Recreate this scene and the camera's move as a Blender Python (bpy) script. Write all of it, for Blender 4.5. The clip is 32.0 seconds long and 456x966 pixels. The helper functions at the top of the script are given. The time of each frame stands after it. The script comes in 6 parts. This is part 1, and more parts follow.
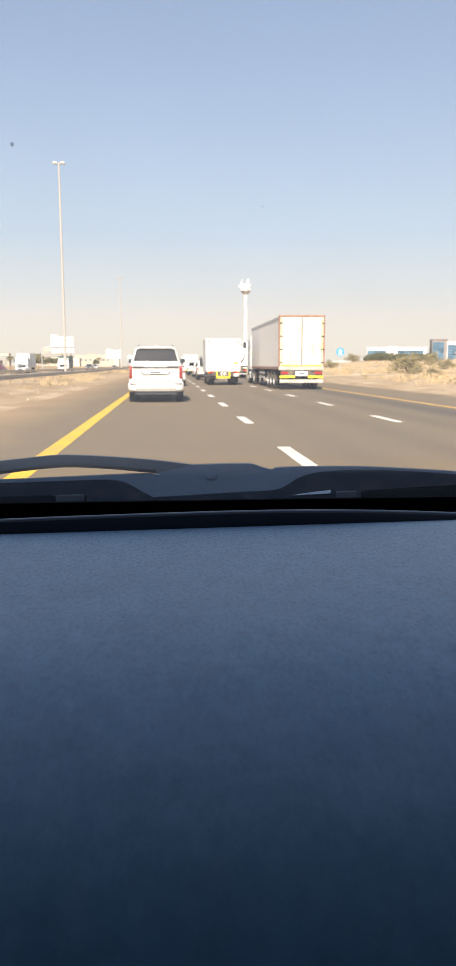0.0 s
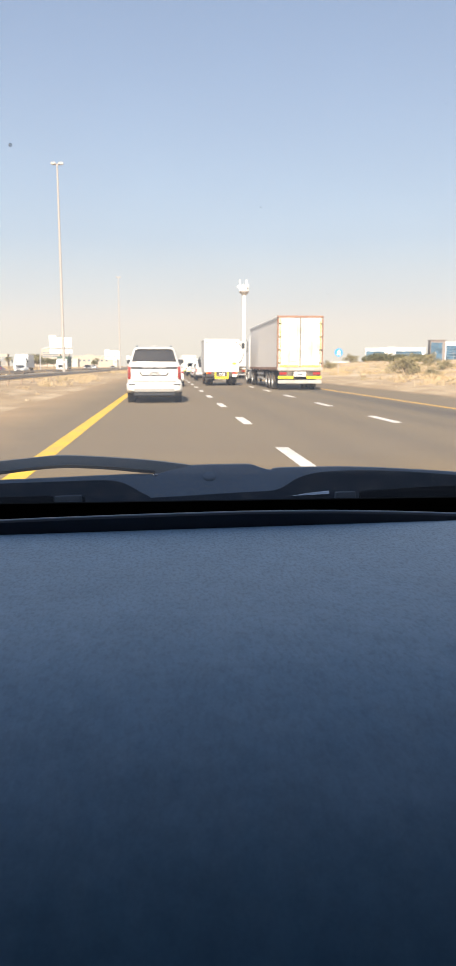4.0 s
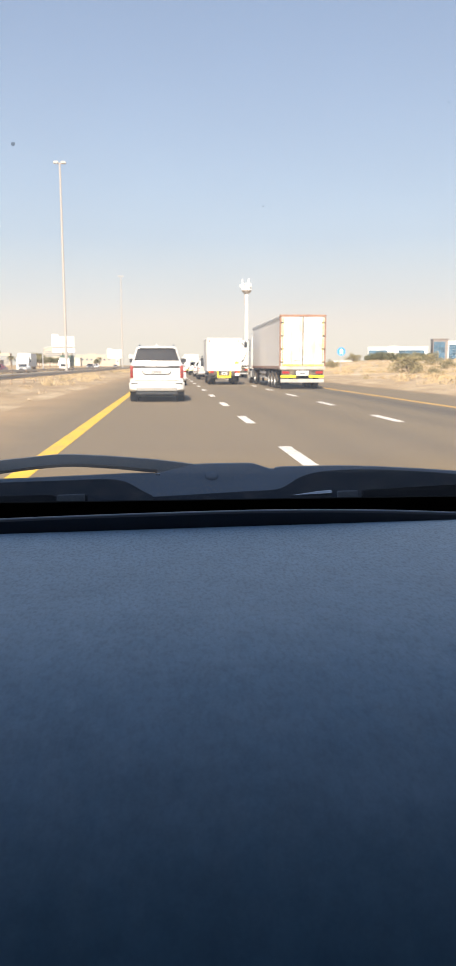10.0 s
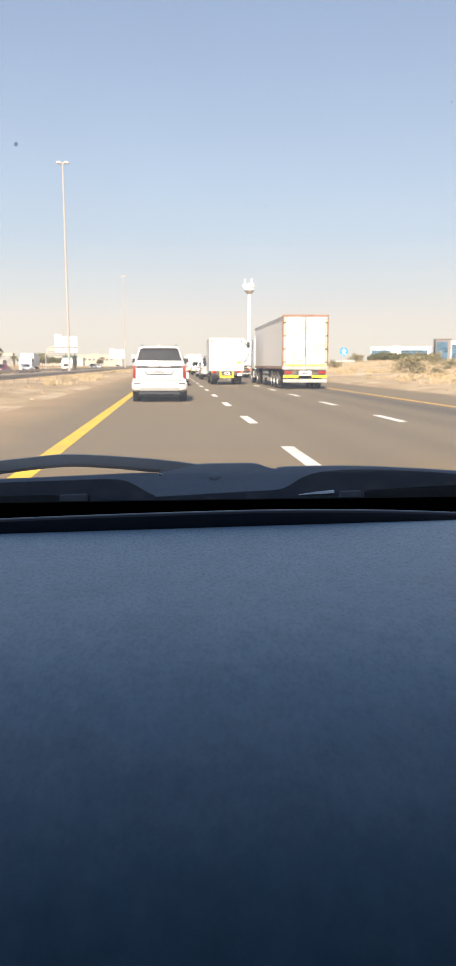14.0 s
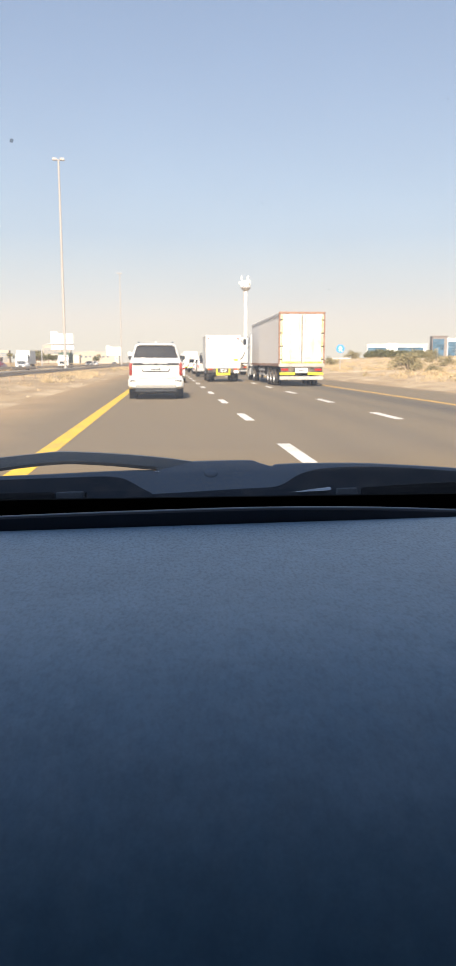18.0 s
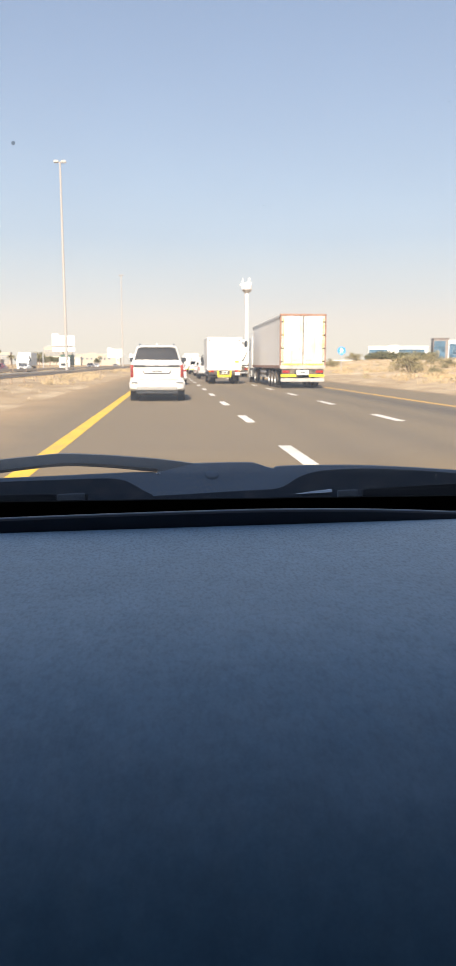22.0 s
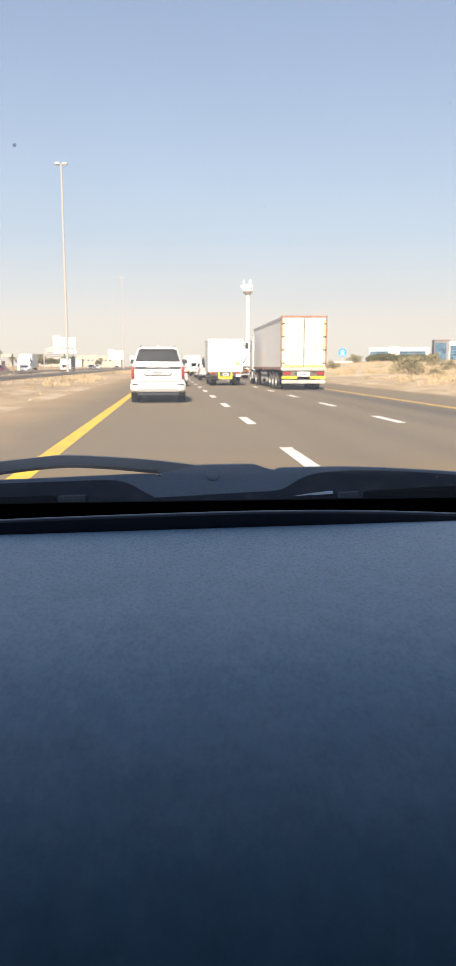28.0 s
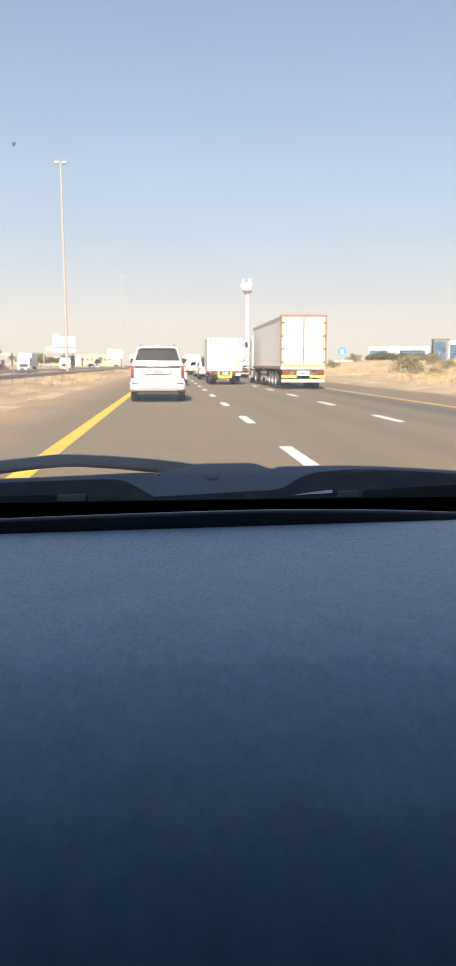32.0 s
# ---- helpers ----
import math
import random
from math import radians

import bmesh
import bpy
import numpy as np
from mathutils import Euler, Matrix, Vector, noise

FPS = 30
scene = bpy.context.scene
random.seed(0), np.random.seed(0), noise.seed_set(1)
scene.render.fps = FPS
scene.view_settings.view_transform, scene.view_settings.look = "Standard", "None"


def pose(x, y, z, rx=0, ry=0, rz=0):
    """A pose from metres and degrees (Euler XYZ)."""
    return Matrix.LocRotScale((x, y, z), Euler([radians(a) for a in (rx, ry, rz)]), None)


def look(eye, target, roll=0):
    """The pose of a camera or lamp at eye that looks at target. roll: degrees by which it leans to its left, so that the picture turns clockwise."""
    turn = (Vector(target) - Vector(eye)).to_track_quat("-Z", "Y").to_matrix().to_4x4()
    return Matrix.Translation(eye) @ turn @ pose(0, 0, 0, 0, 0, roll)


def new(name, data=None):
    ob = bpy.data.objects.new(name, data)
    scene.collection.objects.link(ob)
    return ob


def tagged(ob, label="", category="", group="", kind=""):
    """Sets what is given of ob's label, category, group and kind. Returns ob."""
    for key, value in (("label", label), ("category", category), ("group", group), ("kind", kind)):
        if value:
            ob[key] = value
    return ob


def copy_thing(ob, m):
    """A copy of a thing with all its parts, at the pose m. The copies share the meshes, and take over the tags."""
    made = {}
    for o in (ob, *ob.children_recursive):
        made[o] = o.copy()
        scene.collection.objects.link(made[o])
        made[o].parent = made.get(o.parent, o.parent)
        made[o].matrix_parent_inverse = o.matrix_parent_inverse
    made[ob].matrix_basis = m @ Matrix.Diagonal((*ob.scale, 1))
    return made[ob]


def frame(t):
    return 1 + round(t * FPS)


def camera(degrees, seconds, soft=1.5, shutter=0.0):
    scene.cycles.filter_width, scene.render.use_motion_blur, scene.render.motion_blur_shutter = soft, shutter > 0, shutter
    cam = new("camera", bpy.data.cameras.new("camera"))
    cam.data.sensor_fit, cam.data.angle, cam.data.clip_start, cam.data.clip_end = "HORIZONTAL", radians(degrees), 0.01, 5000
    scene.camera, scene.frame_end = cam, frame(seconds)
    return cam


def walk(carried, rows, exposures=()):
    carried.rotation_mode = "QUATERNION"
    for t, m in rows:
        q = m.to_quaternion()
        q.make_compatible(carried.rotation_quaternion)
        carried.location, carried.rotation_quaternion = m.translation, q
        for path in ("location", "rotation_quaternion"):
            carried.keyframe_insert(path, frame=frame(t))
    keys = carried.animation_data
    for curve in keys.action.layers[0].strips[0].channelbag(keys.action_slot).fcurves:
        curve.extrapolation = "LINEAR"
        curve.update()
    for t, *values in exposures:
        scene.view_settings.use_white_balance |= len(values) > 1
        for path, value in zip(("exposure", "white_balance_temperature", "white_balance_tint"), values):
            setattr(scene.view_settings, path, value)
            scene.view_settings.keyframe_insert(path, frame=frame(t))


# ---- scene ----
# ---- camera and its way ----
LENS = 34.2
cam = camera(LENS, 32.0)
# focused on the dashboard, so that the road lies slightly out of focus
cam.data.dof.use_dof = True
cam.data.dof.focus_distance = 0.95
cam.data.dof.aperture_fstop = 29.0
EYE_Z, PITCH, YAW, ROLL = 1.31, 80.9, -4.4, 0.0
# seconds, turn to the left, turn upward: the small shake of a phone held still in a moving car
SHAKE = [
    (0, -0.20, 0.09), (0.5, -0.14, 0.13), (1, -0.22, 0.07), (1.5, -0.20, 0.06),
    (2, -0.18, 0.13), (2.5, -0.20, 0.06), (3, -0.22, 0.06), (3.5, -0.34, 0.11),
    (5.5, -0.20, 0.15), (6, -0.24, 0.02), (6.5, -0.23, 0.00), (7, -0.18, 0.09),
    (7.5, -0.16, -0.04), (8, -0.14, 0.00), (8.5, -0.09, 0.06), (9, -0.09, 0.06),
    (9.5, -0.14, 0.06), (10, -0.13, 0.06), (10.5, 0.02, 0.02), (11, 0.02, 0.02),
    (11.5, 0.17, 0.06), (12, 0.17, -0.06), (12.5, 0.13, 0.00), (13, 0.26, 0.18),
    (13.5, 0.13, 0.15), (14, 0.07, 0.06), (14.5, 0.09, 0.00), (15, -0.04, 0.06),
    (15.5, -0.09, 0.00), (17.5, -0.09, 0.06), (18, -0.20, -0.15), (18.5, -0.14, 0.04),
    (19, 0.00, 0.00), (19.5, -0.04, -0.06), (20, -0.13, 0.00), (20.5, -0.11, 0.02),
    (21, -0.13, -0.07), (21.5, -0.20, -0.02), (22, -0.11, 0.00), (22.5, -0.16, 0.15),
    (23, -0.27, 0.00), (23.5, -0.07, 0.06), (24, -0.05, 0.06), (24.5, -0.05, 0.00),
    (25, -0.02, 0.00), (25.5, 0.06, 0.07), (27.5, -0.11, 0.06), (28, -0.04, 0.13),
    (28.5, 0.02, 0.11), (29, 0.00, 0.09), (29.5, 0.02, 0.13), (30, 0.04, 0.06),
    (30.5, 0.00, 0.02), (31, -0.09, 0.06), (31.5, -0.02, 0.06), (32, -0.07, 0.06),
]
ROWS = [(t, pose(0, 0, EYE_Z, PITCH + up, ROLL, YAW + left)) for t, left, up in SHAKE]
walk(cam, ROWS, exposures=[(0.0, 1.15, 7150, 13), (32.0, 1.15, 7150, 13)])
# ---- sky and sun ----
SUN_ELEVATION = 33.0
SUN_SIDE = 10.0       # degrees by which the sun stands to the left of straight behind
world = bpy.data.worlds.new("desert_sky")
scene.world = world
world.use_nodes = True
wn, wl = world.node_tree.nodes, world.node_tree.links
wn.clear()
sky = wn.new("ShaderNodeTexSky")
sky.sky_type = "NISHITA"
sky.sun_disc = False
sky.sun_elevation = radians(SUN_ELEVATION)
sky.sun_rotation = radians(180 + SUN_SIDE)
sky.altitude = 20
sky.air_density = 1.0
sky.dust_density = 1.0
sky.ozone_density = 1.0
back = wn.new("ShaderNodeBackground")
back.inputs["Strength"].default_value = 0.08
wout = wn.new("ShaderNodeOutputWorld")
# dust haze that thickens towards the horizon all round
coord = wn.new("ShaderNodeTexCoord")
split = wn.new("ShaderNodeSeparateXYZ")
wl.new(coord.outputs["Generated"], split.inputs[0])
haze = wn.new("ShaderNodeValToRGB")
dust = wn.new("ShaderNodeValToRGB")


def fill_ramp(node, table):
    node.color_ramp.interpolation = "B_SPLINE"
    marks = node.color_ramp.elements
    while len(marks) < len(table):
        marks.new(1.0)
    for mark, (at, colour) in zip(marks, table):
        mark.position, mark.color = at, (*colour, 1)


# share of haze by height over the horizon, and its colour: sandy below, milky blue above
fill_ramp(haze, [(0.0, (1, 1, 1)), (0.12, (0.95, 0.95, 0.95)), (0.22, (0.6, 0.6, 0.6)), (0.40, (0.5, 0.5, 0.5)), (0.8, (0, 0, 0))])
fill_ramp(dust, [(0.0, (1.05, 0.965, 0.87)), (0.045, (1.04, 0.985, 0.93)), (0.085, (0.90, 0.94, 0.975)), (0.16, (0.68, 0.835, 1.01)), (0.4, (0.42, 0.585, 0.94))])
wl.new(split.outputs[2], dust.inputs[0])
wl.new(split.outputs[2], haze.inputs[0])
veil = wn.new("ShaderNodeMix")
veil.data_type = "RGBA"
wl.new(haze.outputs[0], veil.inputs["Factor"])
wl.new(sky.outputs[0], veil.inputs[6])
bright = wn.new("ShaderNodeVectorMath")
bright.operation = "SCALE"
bright.inputs["Scale"].default_value = 5.65
wl.new(dust.outputs[0], bright.inputs[0])
wl.new(bright.outputs[0], veil.inputs[7])
wl.new(veil.outputs[2], back.inputs[0])
wl.new(back.outputs[0], wout.inputs[0])

sun = new("sun", bpy.data.lights.new("sun", "SUN"))
sun.data.energy = 5.0
sun.data.angle = radians(0.6)
sun.data.color = (1.0, 0.93, 0.82)
ce, se = math.cos(radians(SUN_ELEVATION)), math.sin(radians(SUN_ELEVATION))
ca, sa = math.cos(radians(SUN_SIDE)), math.sin(radians(SUN_SIDE))
sun.matrix_world = look((-sa * ce * 200, -ca * ce * 200, se * 200), (0, 0, 0))


# ---- materials ----
def mat(name, col, rough=0.6, metal=0.0, vary=0.15, scale=2.0, grain=30.0, bump=0.1, depth=0.003, spec=0.5,
        coat=0.0, dirt=None, dirt_amount=0.0, dirt_scale=1.5, random_tone=0.0, emit=0.0):
    m = bpy.data.materials.new(name)
    m.use_nodes = True
    n, l = m.node_tree.nodes, m.node_tree.links
    b = n["Principled BSDF"]
    tc = n.new("ShaderNodeTexCoord")
    big, small = n.new("ShaderNodeTexNoise"), n.new("ShaderNodeTexNoise")
    for t, s, d in ((big, scale, 4), (small, grain, 3)):
        t.inputs["Scale"].default_value, t.inputs["Detail"].default_value = s, d
        l.new(tc.outputs["Object"], t.inputs["Vector"])
    add = n.new("ShaderNodeMath")
    add.operation = "MULTIPLY_ADD"
    add.inputs[1].default_value = 0.55
    half = n.new("ShaderNodeMath")
    half.operation = "MULTIPLY"
    half.inputs[1].default_value = 0.45
    l.new(small.outputs["Fac"], half.inputs[0])
    l.new(big.outputs["Fac"], add.inputs[0])
    l.new(half.outputs[0], add.inputs[2])
    ramp = n.new("ShaderNodeMapRange")
    ramp.inputs["From Min"].default_value, ramp.inputs["From Max"].default_value = 0.3, 0.7
    ramp.inputs["To Min"].default_value, ramp.inputs["To Max"].default_value = 1 - vary, 1 + vary
    l.new(add.outputs[0], ramp.inputs["Value"])
    tone = ramp.outputs[0]
    if random_tone:
        info = n.new("ShaderNodeObjectInfo")
        mr = n.new("ShaderNodeMapRange")
        mr.inputs["To Min"].default_value, mr.inputs["To Max"].default_value = 1 - random_tone, 1 + random_tone
        l.new(info.outputs["Random"], mr.inputs["Value"])
        mul = n.new("ShaderNodeMath")
        mul.operation = "MULTIPLY"
        l.new(tone, mul.inputs[0])
        l.new(mr.outputs[0], mul.inputs[1])
        tone = mul.outputs[0]
    sc = n.new("ShaderNodeVectorMath")
    sc.operation = "SCALE"
    sc.inputs[0].default_value = col[:3]
    l.new(tone, sc.inputs["Scale"])
    colour = sc.outputs[0]
    if dirt:
        dn = n.new("ShaderNodeTexNoise")
        dn.inputs["Scale"].default_value, dn.inputs["Detail"].default_value = dirt_scale, 6
        l.new(tc.outputs["Object"], dn.inputs["Vector"])
        dr = n.new("ShaderNodeMapRange")
        dr.inputs["From Min"].default_value, dr.inputs["From Max"].default_value = 0.45, 0.75
        dr.inputs["To Max"].default_value = dirt_amount
        l.new(dn.outputs["Fac"], dr.inputs["Value"])
        mix = n.new("ShaderNodeMix")
        mix.data_type = "RGBA"
        l.new(dr.outputs[0], mix.inputs["Factor"])
        l.new(colour, mix.inputs[6])
        mix.inputs[7].default_value = (*dirt, 1)
        colour = mix.outputs[2]
    l.new(colour, b.inputs["Base Color"])
    rr = n.new("ShaderNodeMapRange")
    rr.inputs["To Min"].default_value, rr.inputs["To Max"].default_value = max(rough - 0.08, 0.02), min(rough + 0.08, 1)
    l.new(big.outputs["Fac"], rr.inputs["Value"])
    l.new(rr.outputs[0], b.inputs["Roughness"])
    b.inputs["Metallic"].default_value = metal
    b.inputs["Specular IOR Level"].default_value = spec
    b.inputs["Coat Weight"].default_value = coat
    b.inputs["Coat Roughness"].default_value = 0.05
    if bump:
        bp = n.new("ShaderNodeBump")
        bp.inputs["Strength"].default_value, bp.inputs["Distance"].default_value = bump, depth
        l.new(small.outputs["Fac"], bp.inputs["Height"])
        l.new(bp.outputs[0], b.inputs["Normal"])
    if emit:
        b.inputs["Emission Color"].default_value = (*col[:3], 1)
        b.inputs["Emission Strength"].default_value = emit
    return m


DUST = (0.45, 0.34, 0.23)
WHITE_PAINT = mat("white_car_paint", (0.78, 0.78, 0.77), 0.3, coat=0.6, vary=0.04, bump=0, dirt=DUST, dirt_amount=0.18)
PEARL_PAINT = mat("pearl_white_car_paint", (0.64, 0.63, 0.61), 0.3, coat=0.6, vary=0.04, bump=0, dirt=DUST, dirt_amount=0.25)
GREY_PAINT = mat("grey_car_paint", (0.22, 0.21, 0.20), 0.35, metal=0.4, coat=0.5, vary=0.06, bump=0, dirt=DUST, dirt_amount=0.25)
SILVER_PAINT = mat("silver_car_paint", (0.55, 0.54, 0.52), 0.35, metal=0.5, coat=0.5, vary=0.05, bump=0, dirt=DUST, dirt_amount=0.3)
RED_PAINT = mat("red_car_paint", (0.2, 0.03, 0.03), 0.35, coat=0.5, vary=0.06, bump=0)
BLUE_PAINT = mat("blue_cab_paint", (0.02, 0.09, 0.33), 0.35, coat=0.5, vary=0.06, bump=0)
GREEN_PAINT = mat("dark_green_tank_paint", (0.04, 0.08, 0.06), 0.5, vary=0.1)
BLACK_PLASTIC = mat("black_plastic", (0.014, 0.017, 0.023), 0.55, vary=0.2, grain=200, bump=0.15, depth=0.001)
CHASSIS = mat("dusty_black_chassis", (0.035, 0.032, 0.03), 0.75, vary=0.3, scale=3, dirt=DUST, dirt_amount=0.5)
RUBBER = mat("tyre_rubber", (0.022, 0.021, 0.02), 0.85, vary=0.25, dirt=DUST, dirt_amount=0.35)
ALLOY = mat("alloy_rim", (0.45, 0.45, 0.46), 0.35, metal=0.8, vary=0.1, bump=0)
DARK_CHROME = mat("dark_satin_chrome", (0.06, 0.06, 0.062), 0.35, metal=0.0, vary=0.05, bump=0)
CHROME = mat("chrome", (0.7, 0.7, 0.7), 0.15, metal=1.0, vary=0.05, bump=0)
DARK_GLASS = mat("tinted_window_glass", (0.025, 0.025, 0.027), 0.08, vary=0.2, bump=0, spec=0.6)
RED_LAMP = mat("red_tail_lamp", (0.32, 0.014, 0.012), 0.2, vary=0.15, bump=0, coat=0.6)
LAMP_RED = mat("matt_red_lamp_lens", (0.235, 0.026, 0.018), 0.4, vary=0.15, bump=0, spec=0.3)
SKID_SILVER = mat("brushed_silver_trim", (0.24, 0.235, 0.225), 0.5, vary=0.1, bump=0, dirt=DUST, dirt_amount=0.3)
AMBER_LAMP = mat("amber_lamp", (0.7, 0.2, 0.02), 0.2, vary=0.1, bump=0, coat=0.6)
CLEAR_LAMP = mat("clear_lamp", (0.75, 0.75, 0.72), 0.15, vary=0.1, bump=0, coat=0.6)
PLATE_WHITE = mat("number_plate_white", (0.75, 0.75, 0.73), 0.4, vary=0.05, bump=0)
YELLOW_REFLECT = mat("yellow_reflective_sheet", (0.75, 0.62, 0.03), 0.4, vary=0.1, bump=0)
LIME_REFLECT = mat("lime_reflective_sheet", (0.62, 0.72, 0.03), 0.4, vary=0.1, bump=0)
BOX_WHITE = mat("white_cargo_panel", (0.68, 0.68, 0.67), 0.45, vary=0.05, scale=1.2, grain=12, bump=0.05, dirt=DUST, dirt_amount=0.22)
BOX_GREY = mat("grey_cargo_panel", (0.66, 0.65, 0.635), 0.5, vary=0.07, scale=1.0, grain=10, bump=0.05, dirt=DUST, dirt_amount=0.3)
SCUFFED = mat("scuffed_dusty_steel", (0.40, 0.385, 0.36), 0.6, vary=0.2, scale=2, grain=14, bump=0.1, dirt=(0.25, 0.18, 0.12), dirt_amount=0.6, dirt_scale=2.5)
DOOR_WHITE = mat("grimy_white_door", (0.60, 0.585, 0.55), 0.5, vary=0.07, scale=1.2, grain=12, bump=0.05, dirt=(0.36, 0.27, 0.18), dirt_amount=0.8, dirt_scale=1.1)
CURTAIN = mat("dusty_side_curtain", (0.74, 0.71, 0.68), 0.6, vary=0.06, scale=0.8, grain=9, bump=0.1, depth=0.01, dirt=DUST, dirt_amount=0.22)
ORANGE_FRAME = mat("worn_orange_steel", (0.25, 0.118, 0.075), 0.55, vary=0.2, scale=3, dirt=DUST, dirt_amount=0.35)
GALVANISED = mat("galvanised_steel", (0.42, 0.42, 0.42), 0.5, metal=0.6, vary=0.12, scale=2, grain=25)
RAIL_STEEL = mat("dusty_galvanised_rail", (0.46, 0.42, 0.37), 0.6, metal=0.0, vary=0.18, scale=1.5, dirt=DUST, dirt_amount=0.5)
POST_STEEL = mat("rusty_rail_post", (0.24, 0.175, 0.12), 0.8, vary=0.25, scale=3, dirt=DUST, dirt_amount=0.4)
POLE_PAINT = mat("pale_mast_paint", (0.345, 0.32, 0.305), 0.5, vary=0.08, scale=0.5, grain=5, bump=0.05)
TOWER_WHITE = mat("white_tower_paint", (0.8, 0.8, 0.79), 0.5, vary=0.05, scale=0.5, grain=6, bump=0.03)
SIGN_BACK = mat("pale_sign_back", (0.72, 0.71, 0.69), 0.5, vary=0.06, scale=0.6, grain=5, bump=0.03)
SIGN_BLUE = mat("blue_sign_face", (0.03, 0.25, 0.65), 0.4, vary=0.06, bump=0)
LINE_WHITE = mat("white_road_paint", (0.72, 0.70, 0.66), 0.7, vary=0.12, scale=2, grain=45, bump=0.3, dirt=(0.25, 0.21, 0.17), dirt_amount=0.55, dirt_scale=5, random_tone=0.08)
LINE_YELLOW = mat("yellow_road_paint", (0.70, 0.44, 0.035), 0.7, vary=0.12, scale=1.2, grain=45, bump=0.3, dirt=(0.28, 0.22, 0.15), dirt_amount=0.45, dirt_scale=3)
ORANGE_LINE = mat("amber_road_paint", (0.66, 0.38, 0.06), 0.7, vary=0.12, scale=1.2, grain=45, bump=0.3, dirt=(0.28, 0.22, 0.15), dirt_amount=0.45, dirt_scale=3)
CONCRETE = mat("pale_concrete", (0.5, 0.46, 0.4), 0.85, vary=0.12, scale=0.3, grain=4)
BEIGE_WALL = mat("beige_plaster", (0.40, 0.35, 0.295), 0.85, vary=0.1, scale=0.1, grain=1.5)
OFFICE_WHITE = mat("white_office_panel", (0.72, 0.72, 0.72), 0.5, vary=0.05, scale=0.1, grain=1)
OFFICE_DARK = mat("brown_office_panel", (0.2, 0.17, 0.16), 0.5, vary=0.08, scale=0.1, grain=1)
OFFICE_GLASS = mat("blue_office_glass", (0.06, 0.12, 0.18), 0.1, vary=0.25, scale=0.08, grain=0.6, bump=0, spec=0.7, random_tone=0.35)
BARK = mat("bark", (0.16, 0.11, 0.07), 0.9, vary=0.3, scale=2, grain=20, bump=0.5, depth=0.02)
# haze of distance put into the leaf colours, on top of the dust
LEAF_GREEN = mat("dusty_hazy_green_leaves", (0.115, 0.112, 0.052), 0.75, vary=0.35, scale=0.6, grain=6, bump=0)
LEAF_PALM = mat("dusty_hazy_palm_leaves", (0.16, 0.14, 0.072), 0.75, vary=0.3, scale=0.6, grain=6, bump=0)
SCRUB = mat("dry_scrub", (0.42, 0.31, 0.17), 0.9, vary=0.35, scale=0.5, grain=6, bump=0)
SCRUB_GREEN = mat("grey_green_scrub", (0.235, 0.2, 0.105), 0.9, vary=0.3, scale=0.5, grain=6, bump=0)
HEADLINER = mat("grey_headliner_cloth", (0.11, 0.11, 0.11), 0.95, vary=0.1, grain=300)
TRIM_DARK = mat("dark_cabin_trim", (0.014, 0.019, 0.03), 0.38, vary=0.15, grain=300, bump=0.2, depth=0.0005)
FRIT = mat("black_glass_border", (0.004, 0.004, 0.004), 0.7, vary=0.1, bump=0, spec=0.1)
COWL_GREY = mat("weathered_grey_cowl_plastic", (0.085, 0.125, 0.172), 0.6, vary=0.15, scale=14, grain=260, bump=0.25, depth=0.0006, dirt=(0.22, 0.2, 0.17), dirt_amount=0.4, dirt_scale=190)
COWL_CLIP = mat("grey_clip_plastic", (0.066, 0.086, 0.112), 0.7, spec=0.2, vary=0.15, scale=14, grain=260, bump=0.2, depth=0.0005)
COWL_BLACK = mat("black_cowl_plastic", (0.009, 0.013, 0.02), 0.85, spec=0.12, vary=0.2, scale=12, grain=260, bump=0.2, depth=0.0005)
COWL_DARK = mat("dark_cowl_plastic", (0.013, 0.021, 0.034), 0.8, spec=0.18, vary=0.2, scale=12, grain=260, bump=0.25, depth=0.0006, dirt=(0.085, 0.082, 0.08), dirt_amount=0.4, dirt_scale=28)
WIPER_BLACK = mat("satin_black_wiper_metal", (0.05, 0.07, 0.088), 0.45, vary=0.15, scale=20, grain=200, bump=0.1, depth=0.0005, dirt=(0.16, 0.15, 0.13), dirt_amount=0.3, dirt_scale=200)
LIP_HIGHLIGHT = mat("painted_lip_highlight", (0.17, 0.21, 0.28), 0.3, vary=0.1, bump=0)
DIRT = mat("dried_dirt", (0.12, 0.11, 0.1), 0.9, vary=0.3, grain=900, bump=0)
DIRT.node_tree.nodes["Principled BSDF"].inputs["Alpha"].default_value = 0.32


